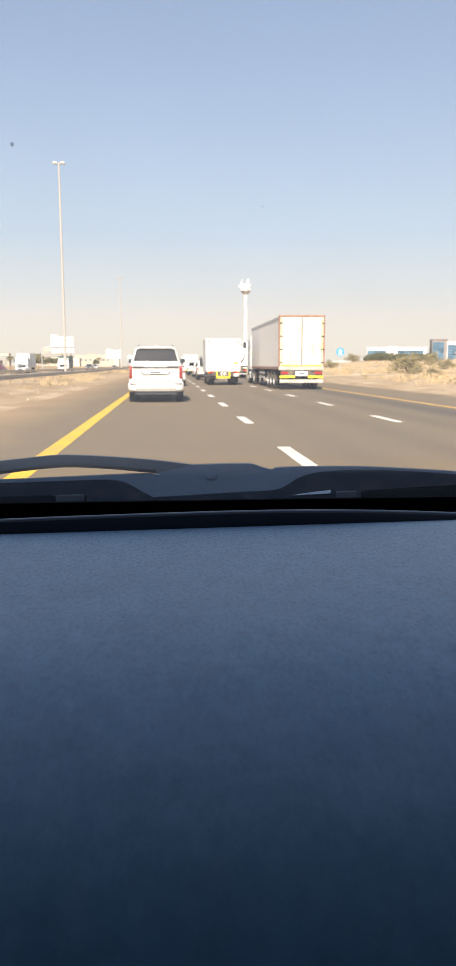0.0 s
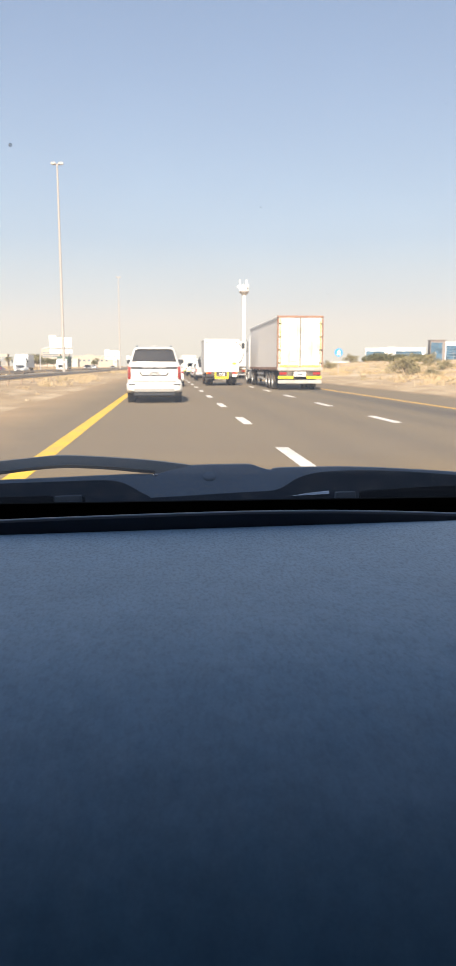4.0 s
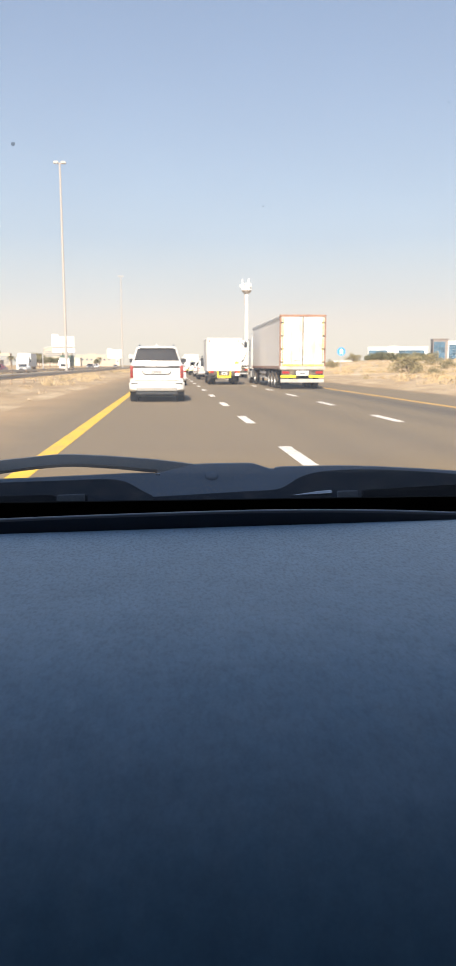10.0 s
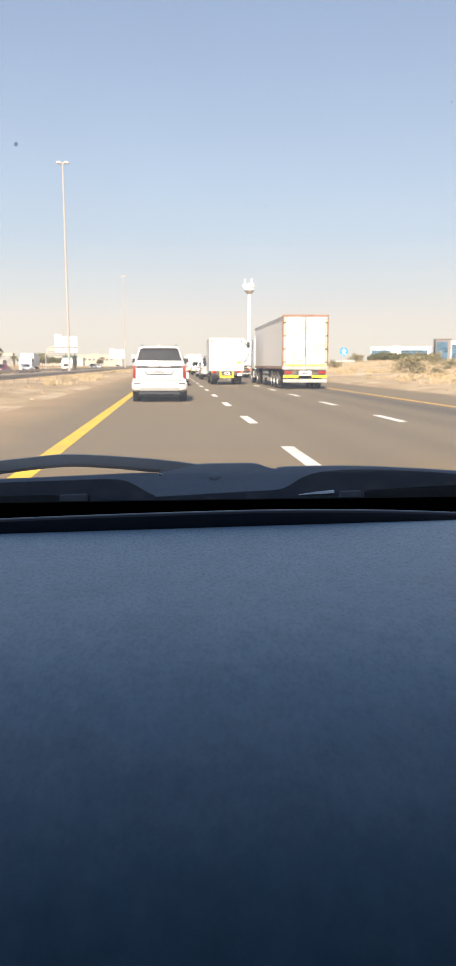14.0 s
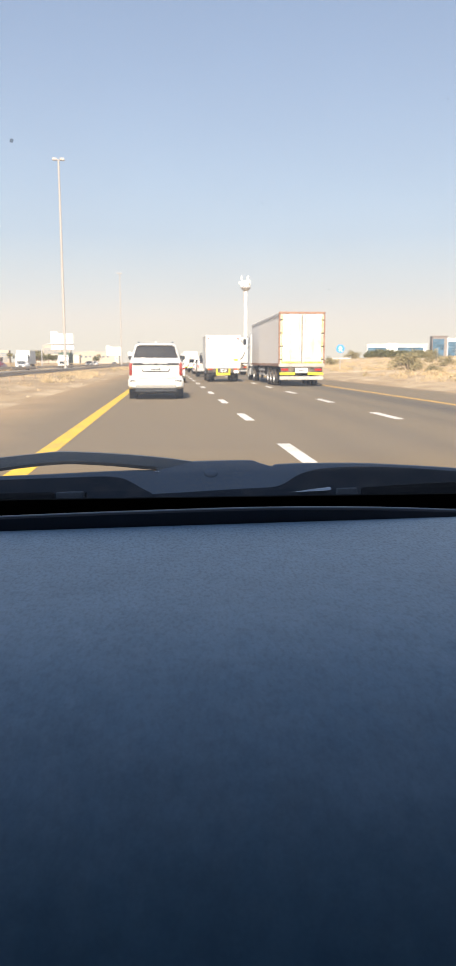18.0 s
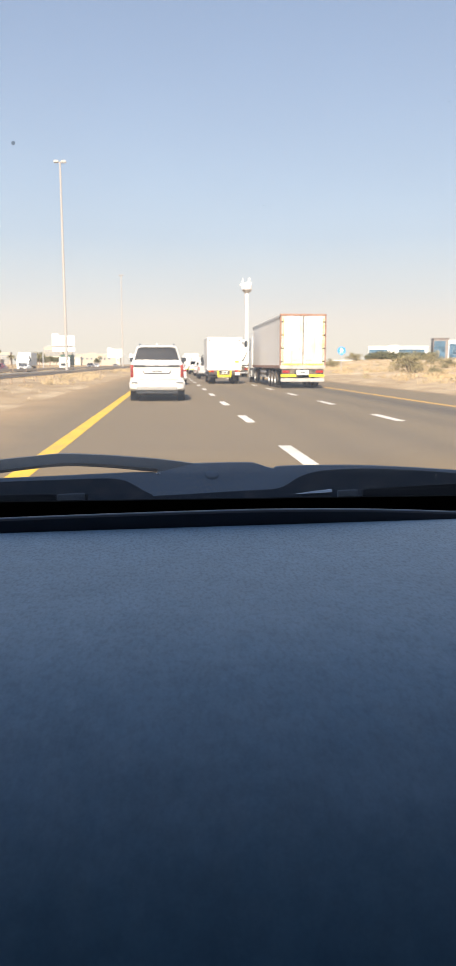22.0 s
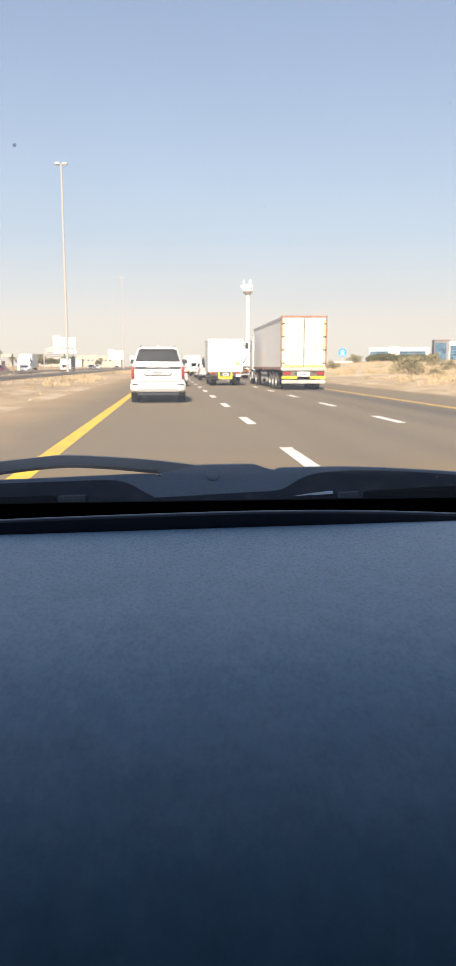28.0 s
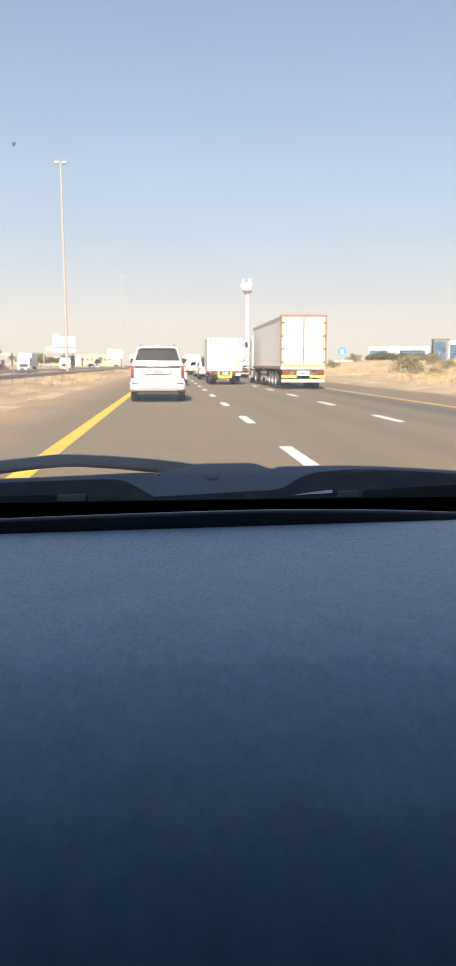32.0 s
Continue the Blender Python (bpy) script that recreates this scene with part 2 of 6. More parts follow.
def dash_material():
    """Soft-touch dashboard skin: small dark dimples drawn out towards the windscreen, cloudy sheen and faint wipe marks."""
    m = bpy.data.materials.new("blue_grey_dashboard_skin")
    m.use_nodes = True
    n, l = m.node_tree.nodes, m.node_tree.links
    b = n["Principled BSDF"]
    tc = n.new("ShaderNodeTexCoord")

    def grain(scale, detail, stretch, low, high, out_low, out_high):
        mp, t, r = n.new("ShaderNodeMapping"), n.new("ShaderNodeTexNoise"), n.new("ShaderNodeMapRange")
        mp.inputs["Scale"].default_value = (1.0, stretch, 1.0)
        t.inputs["Scale"].default_value, t.inputs["Detail"].default_value = scale, detail
        r.inputs["From Min"].default_value, r.inputs["From Max"].default_value = low, high
        r.inputs["To Min"].default_value, r.inputs["To Max"].default_value = out_low, out_high
        l.new(tc.outputs["Object"], mp.inputs[0])
        l.new(mp.outputs[0], t.inputs["Vector"])
        l.new(t.outputs["Fac"], r.inputs["Value"])
        return r.outputs[0]

    def times(a, c):
        k = n.new("ShaderNodeMath")
        k.operation = "MULTIPLY"
        l.new(a, k.inputs[0])
        l.new(c, k.inputs[1])
        return k.outputs[0]

    # the grain is embossed deeper towards the windscreen
    place, deep, fleck = n.new("ShaderNodeSeparateXYZ"), n.new("ShaderNodeMapRange"), n.new("ShaderNodeMix")
    l.new(tc.outputs["Object"], place.inputs[0])
    deep.inputs["From Min"].default_value, deep.inputs["From Max"].default_value = 0.25, 0.85
    l.new(place.outputs[1], deep.inputs["Value"])
    l.new(deep.outputs[0], fleck.inputs["Factor"])
    fleck.inputs[2].default_value = 1.0
    l.new(times(grain(300, 2, 0.45, 0.46, 0.70, 1.07, 0.66), grain(520, 1, 0.5, 0.3, 0.7, 0.9, 1.1)), fleck.inputs[3])
    dimple = fleck.outputs[0]
    pebble = grain(560, 1, 0.8, 0.3, 0.7, 0.965, 1.035)
    cloud = times(grain(30, 4, 0.7, 0.3, 0.7, 0.94, 1.06), grain(95, 3, 0.7, 0.3, 0.7, 0.945, 1.055))
    sheen = grain(7, 3, 0.9, 0.3, 0.7, 0.96, 1.04)
    tone = times(times(dimple, pebble), times(cloud, sheen))
    sc = n.new("ShaderNodeVectorMath")
    sc.operation = "SCALE"
    # grey of the reflected sky painted into the colour, stronger towards the windscreen
    sky_grey, skin = n.new("ShaderNodeMapRange"), n.new("ShaderNodeMix")
    sky_grey.inputs["From Min"].default_value, sky_grey.inputs["From Max"].default_value = 0.45, 0.85
    l.new(place.outputs[1], sky_grey.inputs["Value"])
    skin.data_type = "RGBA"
    l.new(sky_grey.outputs[0], skin.inputs["Factor"])
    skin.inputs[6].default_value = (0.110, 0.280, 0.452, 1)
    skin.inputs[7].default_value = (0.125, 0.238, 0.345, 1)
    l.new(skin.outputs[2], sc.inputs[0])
    l.new(tone, sc.inputs["Scale"])
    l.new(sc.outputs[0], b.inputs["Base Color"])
    # the sheen breaks up with the dimples and with the cloudy film of dust
    l.new(times(times(dimple, pebble), times(cloud, grain(60, 3, 0.5, 0.3, 0.7, 0.85, 1.2))), b.inputs["Specular IOR Level"])
    b.inputs["Roughness"].default_value = 0.42
    bp = n.new("ShaderNodeBump")
    bp.inputs["Strength"].default_value, bp.inputs["Distance"].default_value = 0.12, 0.0005
    l.new(times(dimple, pebble), bp.inputs["Height"])
    l.new(bp.outputs[0], b.inputs["Normal"])
    return m


DASH = dash_material()


def sand_material():
    """Pale desert sand with cream drifts; browner gravelly soil in the median and along the shoulder."""
    m = mat("desert_sand", (0.41, 0.305, 0.187), 0.95, vary=0.24, scale=0.05, grain=2.2, bump=0.55, depth=0.14,
            dirt=(0.66, 0.55, 0.40), dirt_amount=0.9, dirt_scale=0.16)
    n, l = m.node_tree.nodes, m.node_tree.links
    b = n["Principled BSDF"]
    base = b.inputs["Base Color"].links[0].from_socket
    tc, sep, mp, wob = n.new("ShaderNodeTexCoord"), n.new("ShaderNodeSeparateXYZ"), n.new("ShaderNodeMapping"), n.new("ShaderNodeTexNoise")
    l.new(tc.outputs["Object"], sep.inputs[0])
    mp.inputs["Scale"].default_value = (1.0, 0.35, 1.0)
    l.new(tc.outputs["Object"], mp.inputs[0])
    l.new(mp.outputs[0], wob.inputs["Vector"])
    wob.inputs["Scale"].default_value, wob.inputs["Detail"].default_value = 0.28, 6
    place = n.new("ShaderNodeMath")
    place.operation = "MULTIPLY_ADD"
    l.new(wob.outputs["Fac"], place.inputs[0])
    place.inputs[1].default_value = 16.0
    l.new(sep.outputs[0], place.inputs[2])
    # x plus up to 16 m of wander: 8 m on the mean
    near, soil = n.new("ShaderNodeMapRange"), n.new("ShaderNodeMix")
    near.inputs["From Min"].default_value, near.inputs["From Max"].default_value = 28.0, 22.0
    near.inputs["To Max"].default_value = 0.8
    l.new(place.outputs[0], near.inputs["Value"])
    grit = n.new("ShaderNodeTexNoise")
    grit.inputs["Scale"].default_value, grit.inputs["Detail"].default_value = 0.9, 8
    l.new(mp.outputs[0], grit.inputs["Vector"])
    patch = n.new("ShaderNodeMapRange")
    patch.inputs["From Min"].default_value, patch.inputs["From Max"].default_value = 0.32, 0.62
    l.new(grit.outputs["Fac"], patch.inputs["Value"])
    both = n.new("ShaderNodeMath")
    both.operation = "MULTIPLY"
    l.new(near.outputs[0], both.inputs[0])
    l.new(patch.outputs[0], both.inputs[1])
    soil.data_type = "RGBA"
    l.new(both.outputs[0], soil.inputs["Factor"])
    l.new(base, soil.inputs[6])
    soil.inputs[7].default_value = (0.265, 0.18, 0.098, 1)
    l.new(soil.outputs[2], b.inputs["Base Color"])
    return m


SAND = sand_material()


def asphalt_material(name, tracks, dust_left, dust_right):
    """Sun-bleached asphalt: wheel tracks along the road, sand blown over its edges."""
    m = mat(name, (0.182, 0.141, 0.094), 0.85, vary=0.07, scale=0.35, grain=35, bump=0.35, depth=0.006, spec=0.3)
    n, l = m.node_tree.nodes, m.node_tree.links
    b = n["Principled BSDF"]
    base = b.inputs["Base Color"].links[0].from_socket
    tc = n.new("ShaderNodeTexCoord")
    sep = n.new("ShaderNodeSeparateXYZ")
    l.new(tc.outputs["Object"], sep.inputs[0])
    squash = n.new("ShaderNodeMapping")
    squash.inputs["Scale"].default_value = (1.0, 0.05, 1.0)
    l.new(tc.outputs["Object"], squash.inputs[0])
    streak = n.new("ShaderNodeTexNoise")
    streak.inputs["Scale"].default_value, streak.inputs["Detail"].default_value = 1.6, 5
    l.new(squash.outputs[0], streak.inputs["Vector"])

    def math_node(op, a, c, d=None):
        k = n.new("ShaderNodeMath")
        k.operation = op
        for i, v in enumerate((a, c, d)):
            if v is None:
                continue
            if isinstance(v, (int, float)):
                k.inputs[i].default_value = v
            else:
                l.new(v, k.inputs[i])
        return k.outputs[0]

    def mixed(fac, col):
        nonlocal base
        k = n.new("ShaderNodeMix")
        k.data_type = "RGBA"
        l.new(fac, k.inputs["Factor"])
        l.new(base, k.inputs[6])
        k.inputs[7].default_value = (*col, 1)
        base = k.outputs[2]

    for at, wide, strength in tracks:
        off = math_node("DIVIDE", math_node("SUBTRACT", sep.outputs[0], at), wide)
        bell = math_node("POWER", 2.7183, math_node("MULTIPLY", math_node("MULTIPLY", off, off), -1.0))
        mixed(math_node("MULTIPLY", math_node("MULTIPLY", bell, strength), math_node("ADD", streak.outputs["Fac"], 0.4)), (0.075, 0.067, 0.06))
    wob = n.new("ShaderNodeTexNoise")
    wob.inputs["Scale"].default_value, wob.inputs["Detail"].default_value = 0.35, 7
    l.new(tc.outputs["Object"], wob.inputs["Vector"])
    shift = math_node("MULTIPLY", math_node("SUBTRACT", wob.outputs["Fac"], 0.5), 2.6)
    place = math_node("ADD", sep.outputs[0], shift)
    for a, c in (dust_left, dust_right):
        r = n.new("ShaderNodeMapRange")
        r.inputs["From Min"].default_value, r.inputs["From Max"].default_value = a, c
        l.new(place, r.inputs["Value"])
        mixed(math_node("MULTIPLY", r.outputs[0], 0.9), (0.335, 0.232, 0.135))
    l.new(base, b.inputs["Base Color"])
    return m


ASPHALT = asphalt_material("sun_bleached_asphalt", [(7.9, 0.75, 0.75), (6.2, 0.4, 0.3), (4.4, 0.45, 0.25), (2.8, 0.4, 0.2)], (-2.5, -4.7), (11.6, 13.0))
ASPHALT_FAR = asphalt_material("opposite_asphalt", [(-22.0, 0.8, 0.4)], (-31.0, -33.5), (-19.5, -18.0))


def windscreen_glass():
    m = bpy.data.materials.new("windscreen_glass")
    m.use_nodes = True
    n, l = m.node_tree.nodes, m.node_tree.links
    n.clear()
    out = n.new("ShaderNodeOutputMaterial")
    clear, gloss, mix, fr = (n.new("ShaderNodeBsdfTransparent"), n.new("ShaderNodeBsdfGlossy"),
                             n.new("ShaderNodeMixShader"), n.new("ShaderNodeFresnel"))
    clear.inputs[0].default_value = (0.96, 0.97, 0.965, 1)
    gloss.inputs["Roughness"].default_value = 0.01
    fr.inputs["IOR"].default_value = 1.12
    l.new(fr.outputs[0], mix.inputs[0])
    l.new(clear.outputs[0], mix.inputs[1])
    l.new(gloss.outputs[0], mix.inputs[2])
    # thin dust film, thickened to stand in for haze and glare over the view
    film, veil, spots, tc = (n.new("ShaderNodeBsdfTranslucent"), n.new("ShaderNodeMixShader"), n.new("ShaderNodeTexNoise"), n.new("ShaderNodeTexCoord"))
    film.inputs[0].default_value = (0.95, 0.87, 0.76, 1)
    spots.inputs["Scale"].default_value, spots.inputs["Detail"].default_value = 9.0, 6
    l.new(tc.outputs["Object"], spots.inputs["Vector"])
    amount = n.new("ShaderNodeMapRange")
    amount.inputs["From Min"].default_value, amount.inputs["From Max"].default_value = 0.3, 0.7
    amount.inputs["To Min"].default_value, amount.inputs["To Max"].default_value = 0.165, 0.205
    l.new(spots.outputs["Fac"], amount.inputs["Value"])
    # haze film faded out low on the glass, so the cowl stays dark
    height, haze_fade, part_of = n.new("ShaderNodeSeparateXYZ"), n.new("ShaderNodeMapRange"), n.new("ShaderNodeMath")
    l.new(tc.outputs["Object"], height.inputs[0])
    haze_fade.inputs["From Min"].default_value, haze_fade.inputs["From Max"].default_value = 1.155, 1.20
    haze_fade.inputs["To Min"].default_value = 0.1
    l.new(height.outputs[2], haze_fade.inputs["Value"])
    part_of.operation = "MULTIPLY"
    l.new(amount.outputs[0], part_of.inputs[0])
    l.new(haze_fade.outputs[0], part_of.inputs[1])
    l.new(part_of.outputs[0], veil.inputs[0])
    l.new(mix.outputs[0], veil.inputs[1])
    l.new(film.outputs[0], veil.inputs[2])
    l.new(veil.outputs[0], out.inputs[0])
    return m


WINDSCREEN = windscreen_glass()


# ---- building helpers ----
def mesh_of(bm, name, material, smooth=None):
    me = bpy.data.meshes.new(name)
    bmesh.ops.recalc_face_normals(bm, faces=bm.faces)
    if smooth is not None:
        for f in bm.faces:
            f.smooth = True
        for e in bm.edges:
            if len(e.link_faces) == 2 and e.calc_face_angle(0) > radians(smooth):
                e.smooth = False
    bm.to_mesh(me)
    bm.free()
    me.materials.append(material)
    return me


def part(name, bm, material, parent, label="", smooth=None):
    ob = new(name, mesh_of(bm, name, material, smooth))
    ob.parent = parent
    if label:
        tagged(ob, label)
    return ob


def thing(name, label, category, at=(0, 0, 0), turn=0.0, group="", kind=""):
    ob = new(name)
    ob.empty_display_size = 0.2
    ob.matrix_world = pose(*at, 0, 0, turn)
    return tagged(ob, label, category, group, kind)


def single(name, bm, material, label, category, group="", kind="", smooth=None):
    return tagged(new(name, mesh_of(bm, name, material, smooth)), label, category, group, kind)


def box(bm, x0, x1, y0, y1, z0, z1, bevel=0.0, seg=1):
    b = bmesh.new()
    bmesh.ops.create_cube(b, size=1.0)
    bmesh.ops.scale(b, vec=(x1 - x0, y1 - y0, z1 - z0), verts=b.verts)
    bmesh.ops.translate(b, vec=((x0 + x1) / 2, (y0 + y1) / 2, (z0 + z1) / 2), verts=b.verts)
    if bevel:
        bmesh.ops.bevel(b, geom=b.edges[:], offset=bevel, segments=seg, profile=0.5, affect="EDGES")
    merge(bm, b)
    return bm


def merge(bm, other, m=None):
    if m is not None:
        bmesh.ops.transform(other, matrix=m, verts=other.verts)
    me = bpy.data.meshes.new("tmp")
    other.to_mesh(me)
    other.free()
    bm.from_mesh(me)
    bpy.data.meshes.remove(me)
    return bm


def boxed(x0, x1, y0, y1, z0, z1, bevel=0.0, seg=1):
    return box(bmesh.new(), x0, x1, y0, y1, z0, z1, bevel, seg)


def tube(bm, a, c, r0, r1=None, n=10):
    """A tapered round bar from a to c."""
    r1 = r0 if r1 is None else r1
    a, c = Vector(a), Vector(c)
    b = bmesh.new()
    bmesh.ops.create_cone(b, cap_ends=True, segments=n, radius1=r0, radius2=r1, depth=(c - a).length)
    turn = (c - a).to_track_quat("Z", "Y").to_matrix().to_4x4()
    return merge(bm, b, Matrix.Translation((a + c) / 2) @ turn)


def bent(bm, pts, r, n=8):
    """A round bar through several points."""
    for a, c in zip(pts, pts[1:]):
        tube(bm, a, c, r, r, n)
    for p in pts[1:-1]:
        b = bmesh.new()
        bmesh.ops.create_icosphere(b, subdivisions=1, radius=r * 1.02)
        merge(bm, b, Matrix.Translation(p))
    return bm


def loft(bm, rings, caps=True):
    rows = [[bm.verts.new(p) for p in r] for r in rings]
    n = len(rows[0])
    for a, c in zip(rows, rows[1:]):
        for i in range(n):
            bm.faces.new((a[i], a[(i + 1) % n], c[(i + 1) % n], c[i]))
    if caps:
        bm.faces.new(rows[0])
        bm.faces.new(rows[-1][::-1])
    return bm


def round_ring(y, bottom, top, z0, z1, r, n=4, tilt=0.0):
    """A rounded four-cornered ring across a vehicle at y: half widths at bottom and top, leaning forward by tilt."""
    pts = []
    for cx, cz, a0, w in ((1, 1, 0, top), (-1, 1, 90, top), (-1, 0, 180, bottom), (1, 0, 270, bottom)):
        x = cx * (w - r)
        z = (z1 - r) if cz else (z0 + r)
        for k in range(n + 1):
            a = radians(a0 + 90 * k / n)
            zz = z + r * math.sin(a)
            pts.append((x + r * math.cos(a), y + tilt * (zz - z0) / max(z1 - z0, 1e-6), zz))
    return pts


def lathe(bm, profile, axis="x", n=20):
    """Turns (radius, offset) pairs round the x axis."""
    rings = []
    for k in range(n):
        a = 2 * math.pi * k / n
        rings.append([(o, r * math.cos(a), r * math.sin(a)) for r, o in profile])
    rows = [[bm.verts.new(p) for p in r] for r in rings]
    m = len(profile)
    for k in range(n):
        a, c = rows[k], rows[(k + 1) % n]
        for i in range(m - 1):
            bm.faces.new((a[i], a[i + 1], c[i + 1], c[i]))
    return bm


def slab(bm, outline, thick, bevel=0.0):
    """A flat plate of that outline, in x and z, thick along y."""
    b = bmesh.new()
    front = [b.verts.new((x, 0, z)) for x, z in outline]
    rear = [b.verts.new((x, thick, z)) for x, z in outline]
    n = len(outline)
    b.faces.new(front)
    b.faces.new(rear[::-1])
    for i in range(n):
        b.faces.new((front[i], front[(i + 1) % n], rear[(i + 1) % n], rear[i]))
    if bevel:
        bmesh.ops.bevel(b, geom=[e for e in b.edges], offset=bevel, segments=2, profile=0.5, affect="EDGES", clamp_overlap=True)
    return merge(bm, b)


def smooth_line(points, steps=6):
    """A smooth line through a few points."""
    out = []
    p = [points[0], *points, points[-1]]
    for i in range(1, len(p) - 2):
        for k in range(steps):
            t = k / steps
            out.append(tuple(0.5 * (2 * p[i][j] + (p[i + 1][j] - p[i - 1][j]) * t
                                    + (2 * p[i - 1][j] - 5 * p[i][j] + 4 * p[i + 1][j] - p[i + 2][j]) * t * t
                                    + (3 * p[i][j] - p[i - 1][j] - 3 * p[i + 1][j] + p[i + 2][j]) * t ** 3)
                             for j in range(len(points[0]))))
    out.append(tuple(points[-1]))
    return out


# ---- ground, roads, markings ----
ROAD_L, ROAD_R = -4.7, 12.4
FAR_L, FAR_R = -33.0, -18.4
LINE_L, LINE_A, LINE_B, LINE_R = -1.8, 1.86, 5.4, 8.95


def land_height(x, y):
    if ROAD_L + 0.3 < x < ROAD_R - 0.3 or FAR_L + 0.3 < x < FAR_R - 0.3:
        return -0.16
    rough = noise.noise((x * 0.09, y * 0.06, 3.1)) * 0.22 + noise.noise((x * 0.5, y * 0.4, 7.7)) * 0.06
    if ROAD_L - 0.06 < x < ROAD_R + 0.06 or FAR_L - 0.06 < x < FAR_R + 0.06:
        return -0.012
    if x >= ROAD_R:
        k = x - ROAD_R
        rise = 0.25 * min(k / 4, 1) + 1.75 * min(max((k - 7) / 45, 0), 1) ** 1.3
        far = min(k / 60, 1) * (noise.noise((x * 0.012, y * 0.009, 1.4)) * 0.9 + abs(noise.noise((x * 0.03, y * 0.02, 5.0))) * 0.8)
        ridge = max(noise.noise((x * 0.16, y * 0.07, 6.2)), 0) * 0.55 * min(max(k - 3, 0) / 8, 1)
        return 0.02 + rise + far + ridge + rough * 1.5 * min(k / 5, 1)
    if x <= FAR_L:
        k = FAR_L - x
        return 0.02 + rough * min(k / 5, 1) + min(k / 80, 1) * (0.6 + noise.noise((x * 0.01, y * 0.01, 9.0)) * 0.8)
    k = min(x - FAR_R, ROAD_L - x)
    return 0.02 + (0.18 * min(k / 3, 1) + rough * 0.7) * min(k / 2, 1)


def spread(lo, hi, step, end_lo, end_hi, grow):
    out = [lo + i * step for i in range(int((hi - lo) / step) + 1)]
    a, s = out[-1], step
    while a < end_hi:
        s *= grow
        a += s
        out.append(min(a, end_hi))
    a, s = lo, step
    while a > end_lo:
        s *= grow
        a -= s
        out.insert(0, max(a, end_lo))
    return out


xs = spread(-60, 70, 1.6, -4300, 4300, 1.22)
for e in (ROAD_L, ROAD_R, FAR_L, FAR_R):
    xs += [e - 0.05, e + 0.05, e + 0.35, e - 0.35]
xs = sorted(set(round(v, 3) for v in xs))
ys = spread(-30, 260, 2.2, -900, 4600, 1.12)
bm = bmesh.new()
grid = [[bm.verts.new((x, y, land_height(x, y))) for x in xs] for y in ys]
for r0, r1 in zip(grid, grid[1:]):
    for i in range(len(xs) - 1):
        bm.faces.new((r0[i], r0[i + 1], r1[i + 1], r1[i]))
for f in bm.faces:
    f.smooth = True
single("ground", bm, SAND, "pale tan desert sand with low undulating drifts", "ground", kind="structure")

bm = boxed(ROAD_L, ROAD_R, -60, 3600, -0.14, 0.0)
road = single("road", bm, ASPHALT, "sun-bleached asphalt highway with sand blown on its shoulder", "road", kind="structure")
bm = boxed(FAR_L, FAR_R, -60, 3600, -0.14, 0.0)
single("opposite_road", bm, ASPHALT_FAR, "asphalt carriageway of the oncoming traffic", "road", kind="structure")


def strip(x, w, y0, y1, dz=0.004, step=6.0):
    """A painted line with slightly uneven edges."""
    b = bmesh.new()
    n = max(2, int((y1 - y0) / step))
    rows = []
    for i in range(n + 1):
        y = y0 + (y1 - y0) * i / n
        j = noise.noise((x, y * 0.21, 0)) * 0.012
        rows.append([b.verts.new(p) for p in ((x - w / 2 + j, y, 0.0006), (x - w / 2 + j, y, dz), (x + w / 2 + j, y, dz), (x + w / 2 + j, y, 0.0006))])
    for a, c in zip(rows, rows[1:]):
        for i in range(3):
            b.faces.new((a[i], a[i + 1], c[i + 1], c[i]))
    b.faces.new(rows[0])
    b.faces.new(rows[-1][::-1])
    return b


def marking(name, label):
    return thing(name, label, "road marking", kind="structure")


edge = marking("edge_line_left", "solid yellow edge line painted on the asphalt, dusty in places")
part("line", strip(LINE_L, 0.27, -40, 900), LINE_YELLOW, edge)
edge = marking("edge_line_right", "solid amber edge line beside the right shoulder")
part("line", strip(LINE_R, 0.2, -40, 900), ORANGE_LINE, edge)
edge = marking("edge_line_opposite", "white edge line of the oncoming carriageway")
part("line", strip(FAR_R - 1.6, 0.2, -40, 900), LINE_WHITE, edge)

DASH_LONG, DASH_STEP, DASH_FIRST = 2.3, 7.25, 9.6
dash_mesh = mesh_of(boxed(-0.105, 0.105, 0, DASH_LONG, 0.0006, 0.0045, 0.001), "lane_dash", LINE_WHITE)
for lane_x, shift, label in ((LINE_A, 0.0, "row of white lane dashes, worn at the edges"), (LINE_B, 0.15, "row of white lane dashes beside the slow lane")):
    row = marking("lane_line", label)
    for i in range(-3, 75):
        d = new("dash_mark", dash_mesh)
        d.location = (lane_x, DASH_FIRST + shift + i * DASH_STEP, 0)
        d.parent = row

# the turn-off: striped gore beyond the slow lane
gore = marking("gore_marking", "pale hatched stripes of a turn-off gore on asphalt")
apron = bmesh.new()
for k in range(9):
    y = 62 + k * 3.4
    w = 0.6 + 0.26 * k
    v = [apron.verts.new(p) for p in ((9.5, y, 0.0045), (9.5 + w, y + 1.6, 0.0045), (9.5 + w, y + 2.6, 0.0045), (9.5, y + 1.1, 0.0045))]
    apron.faces.new(v)
ret = bmesh.ops.extrude_face_region(apron, geom=apron.faces[:])
bmesh.ops.translate(apron, vec=(0, 0, -0.0035), verts=[g for g in ret["geom"] if isinstance(g, bmesh.types.BMVert)])
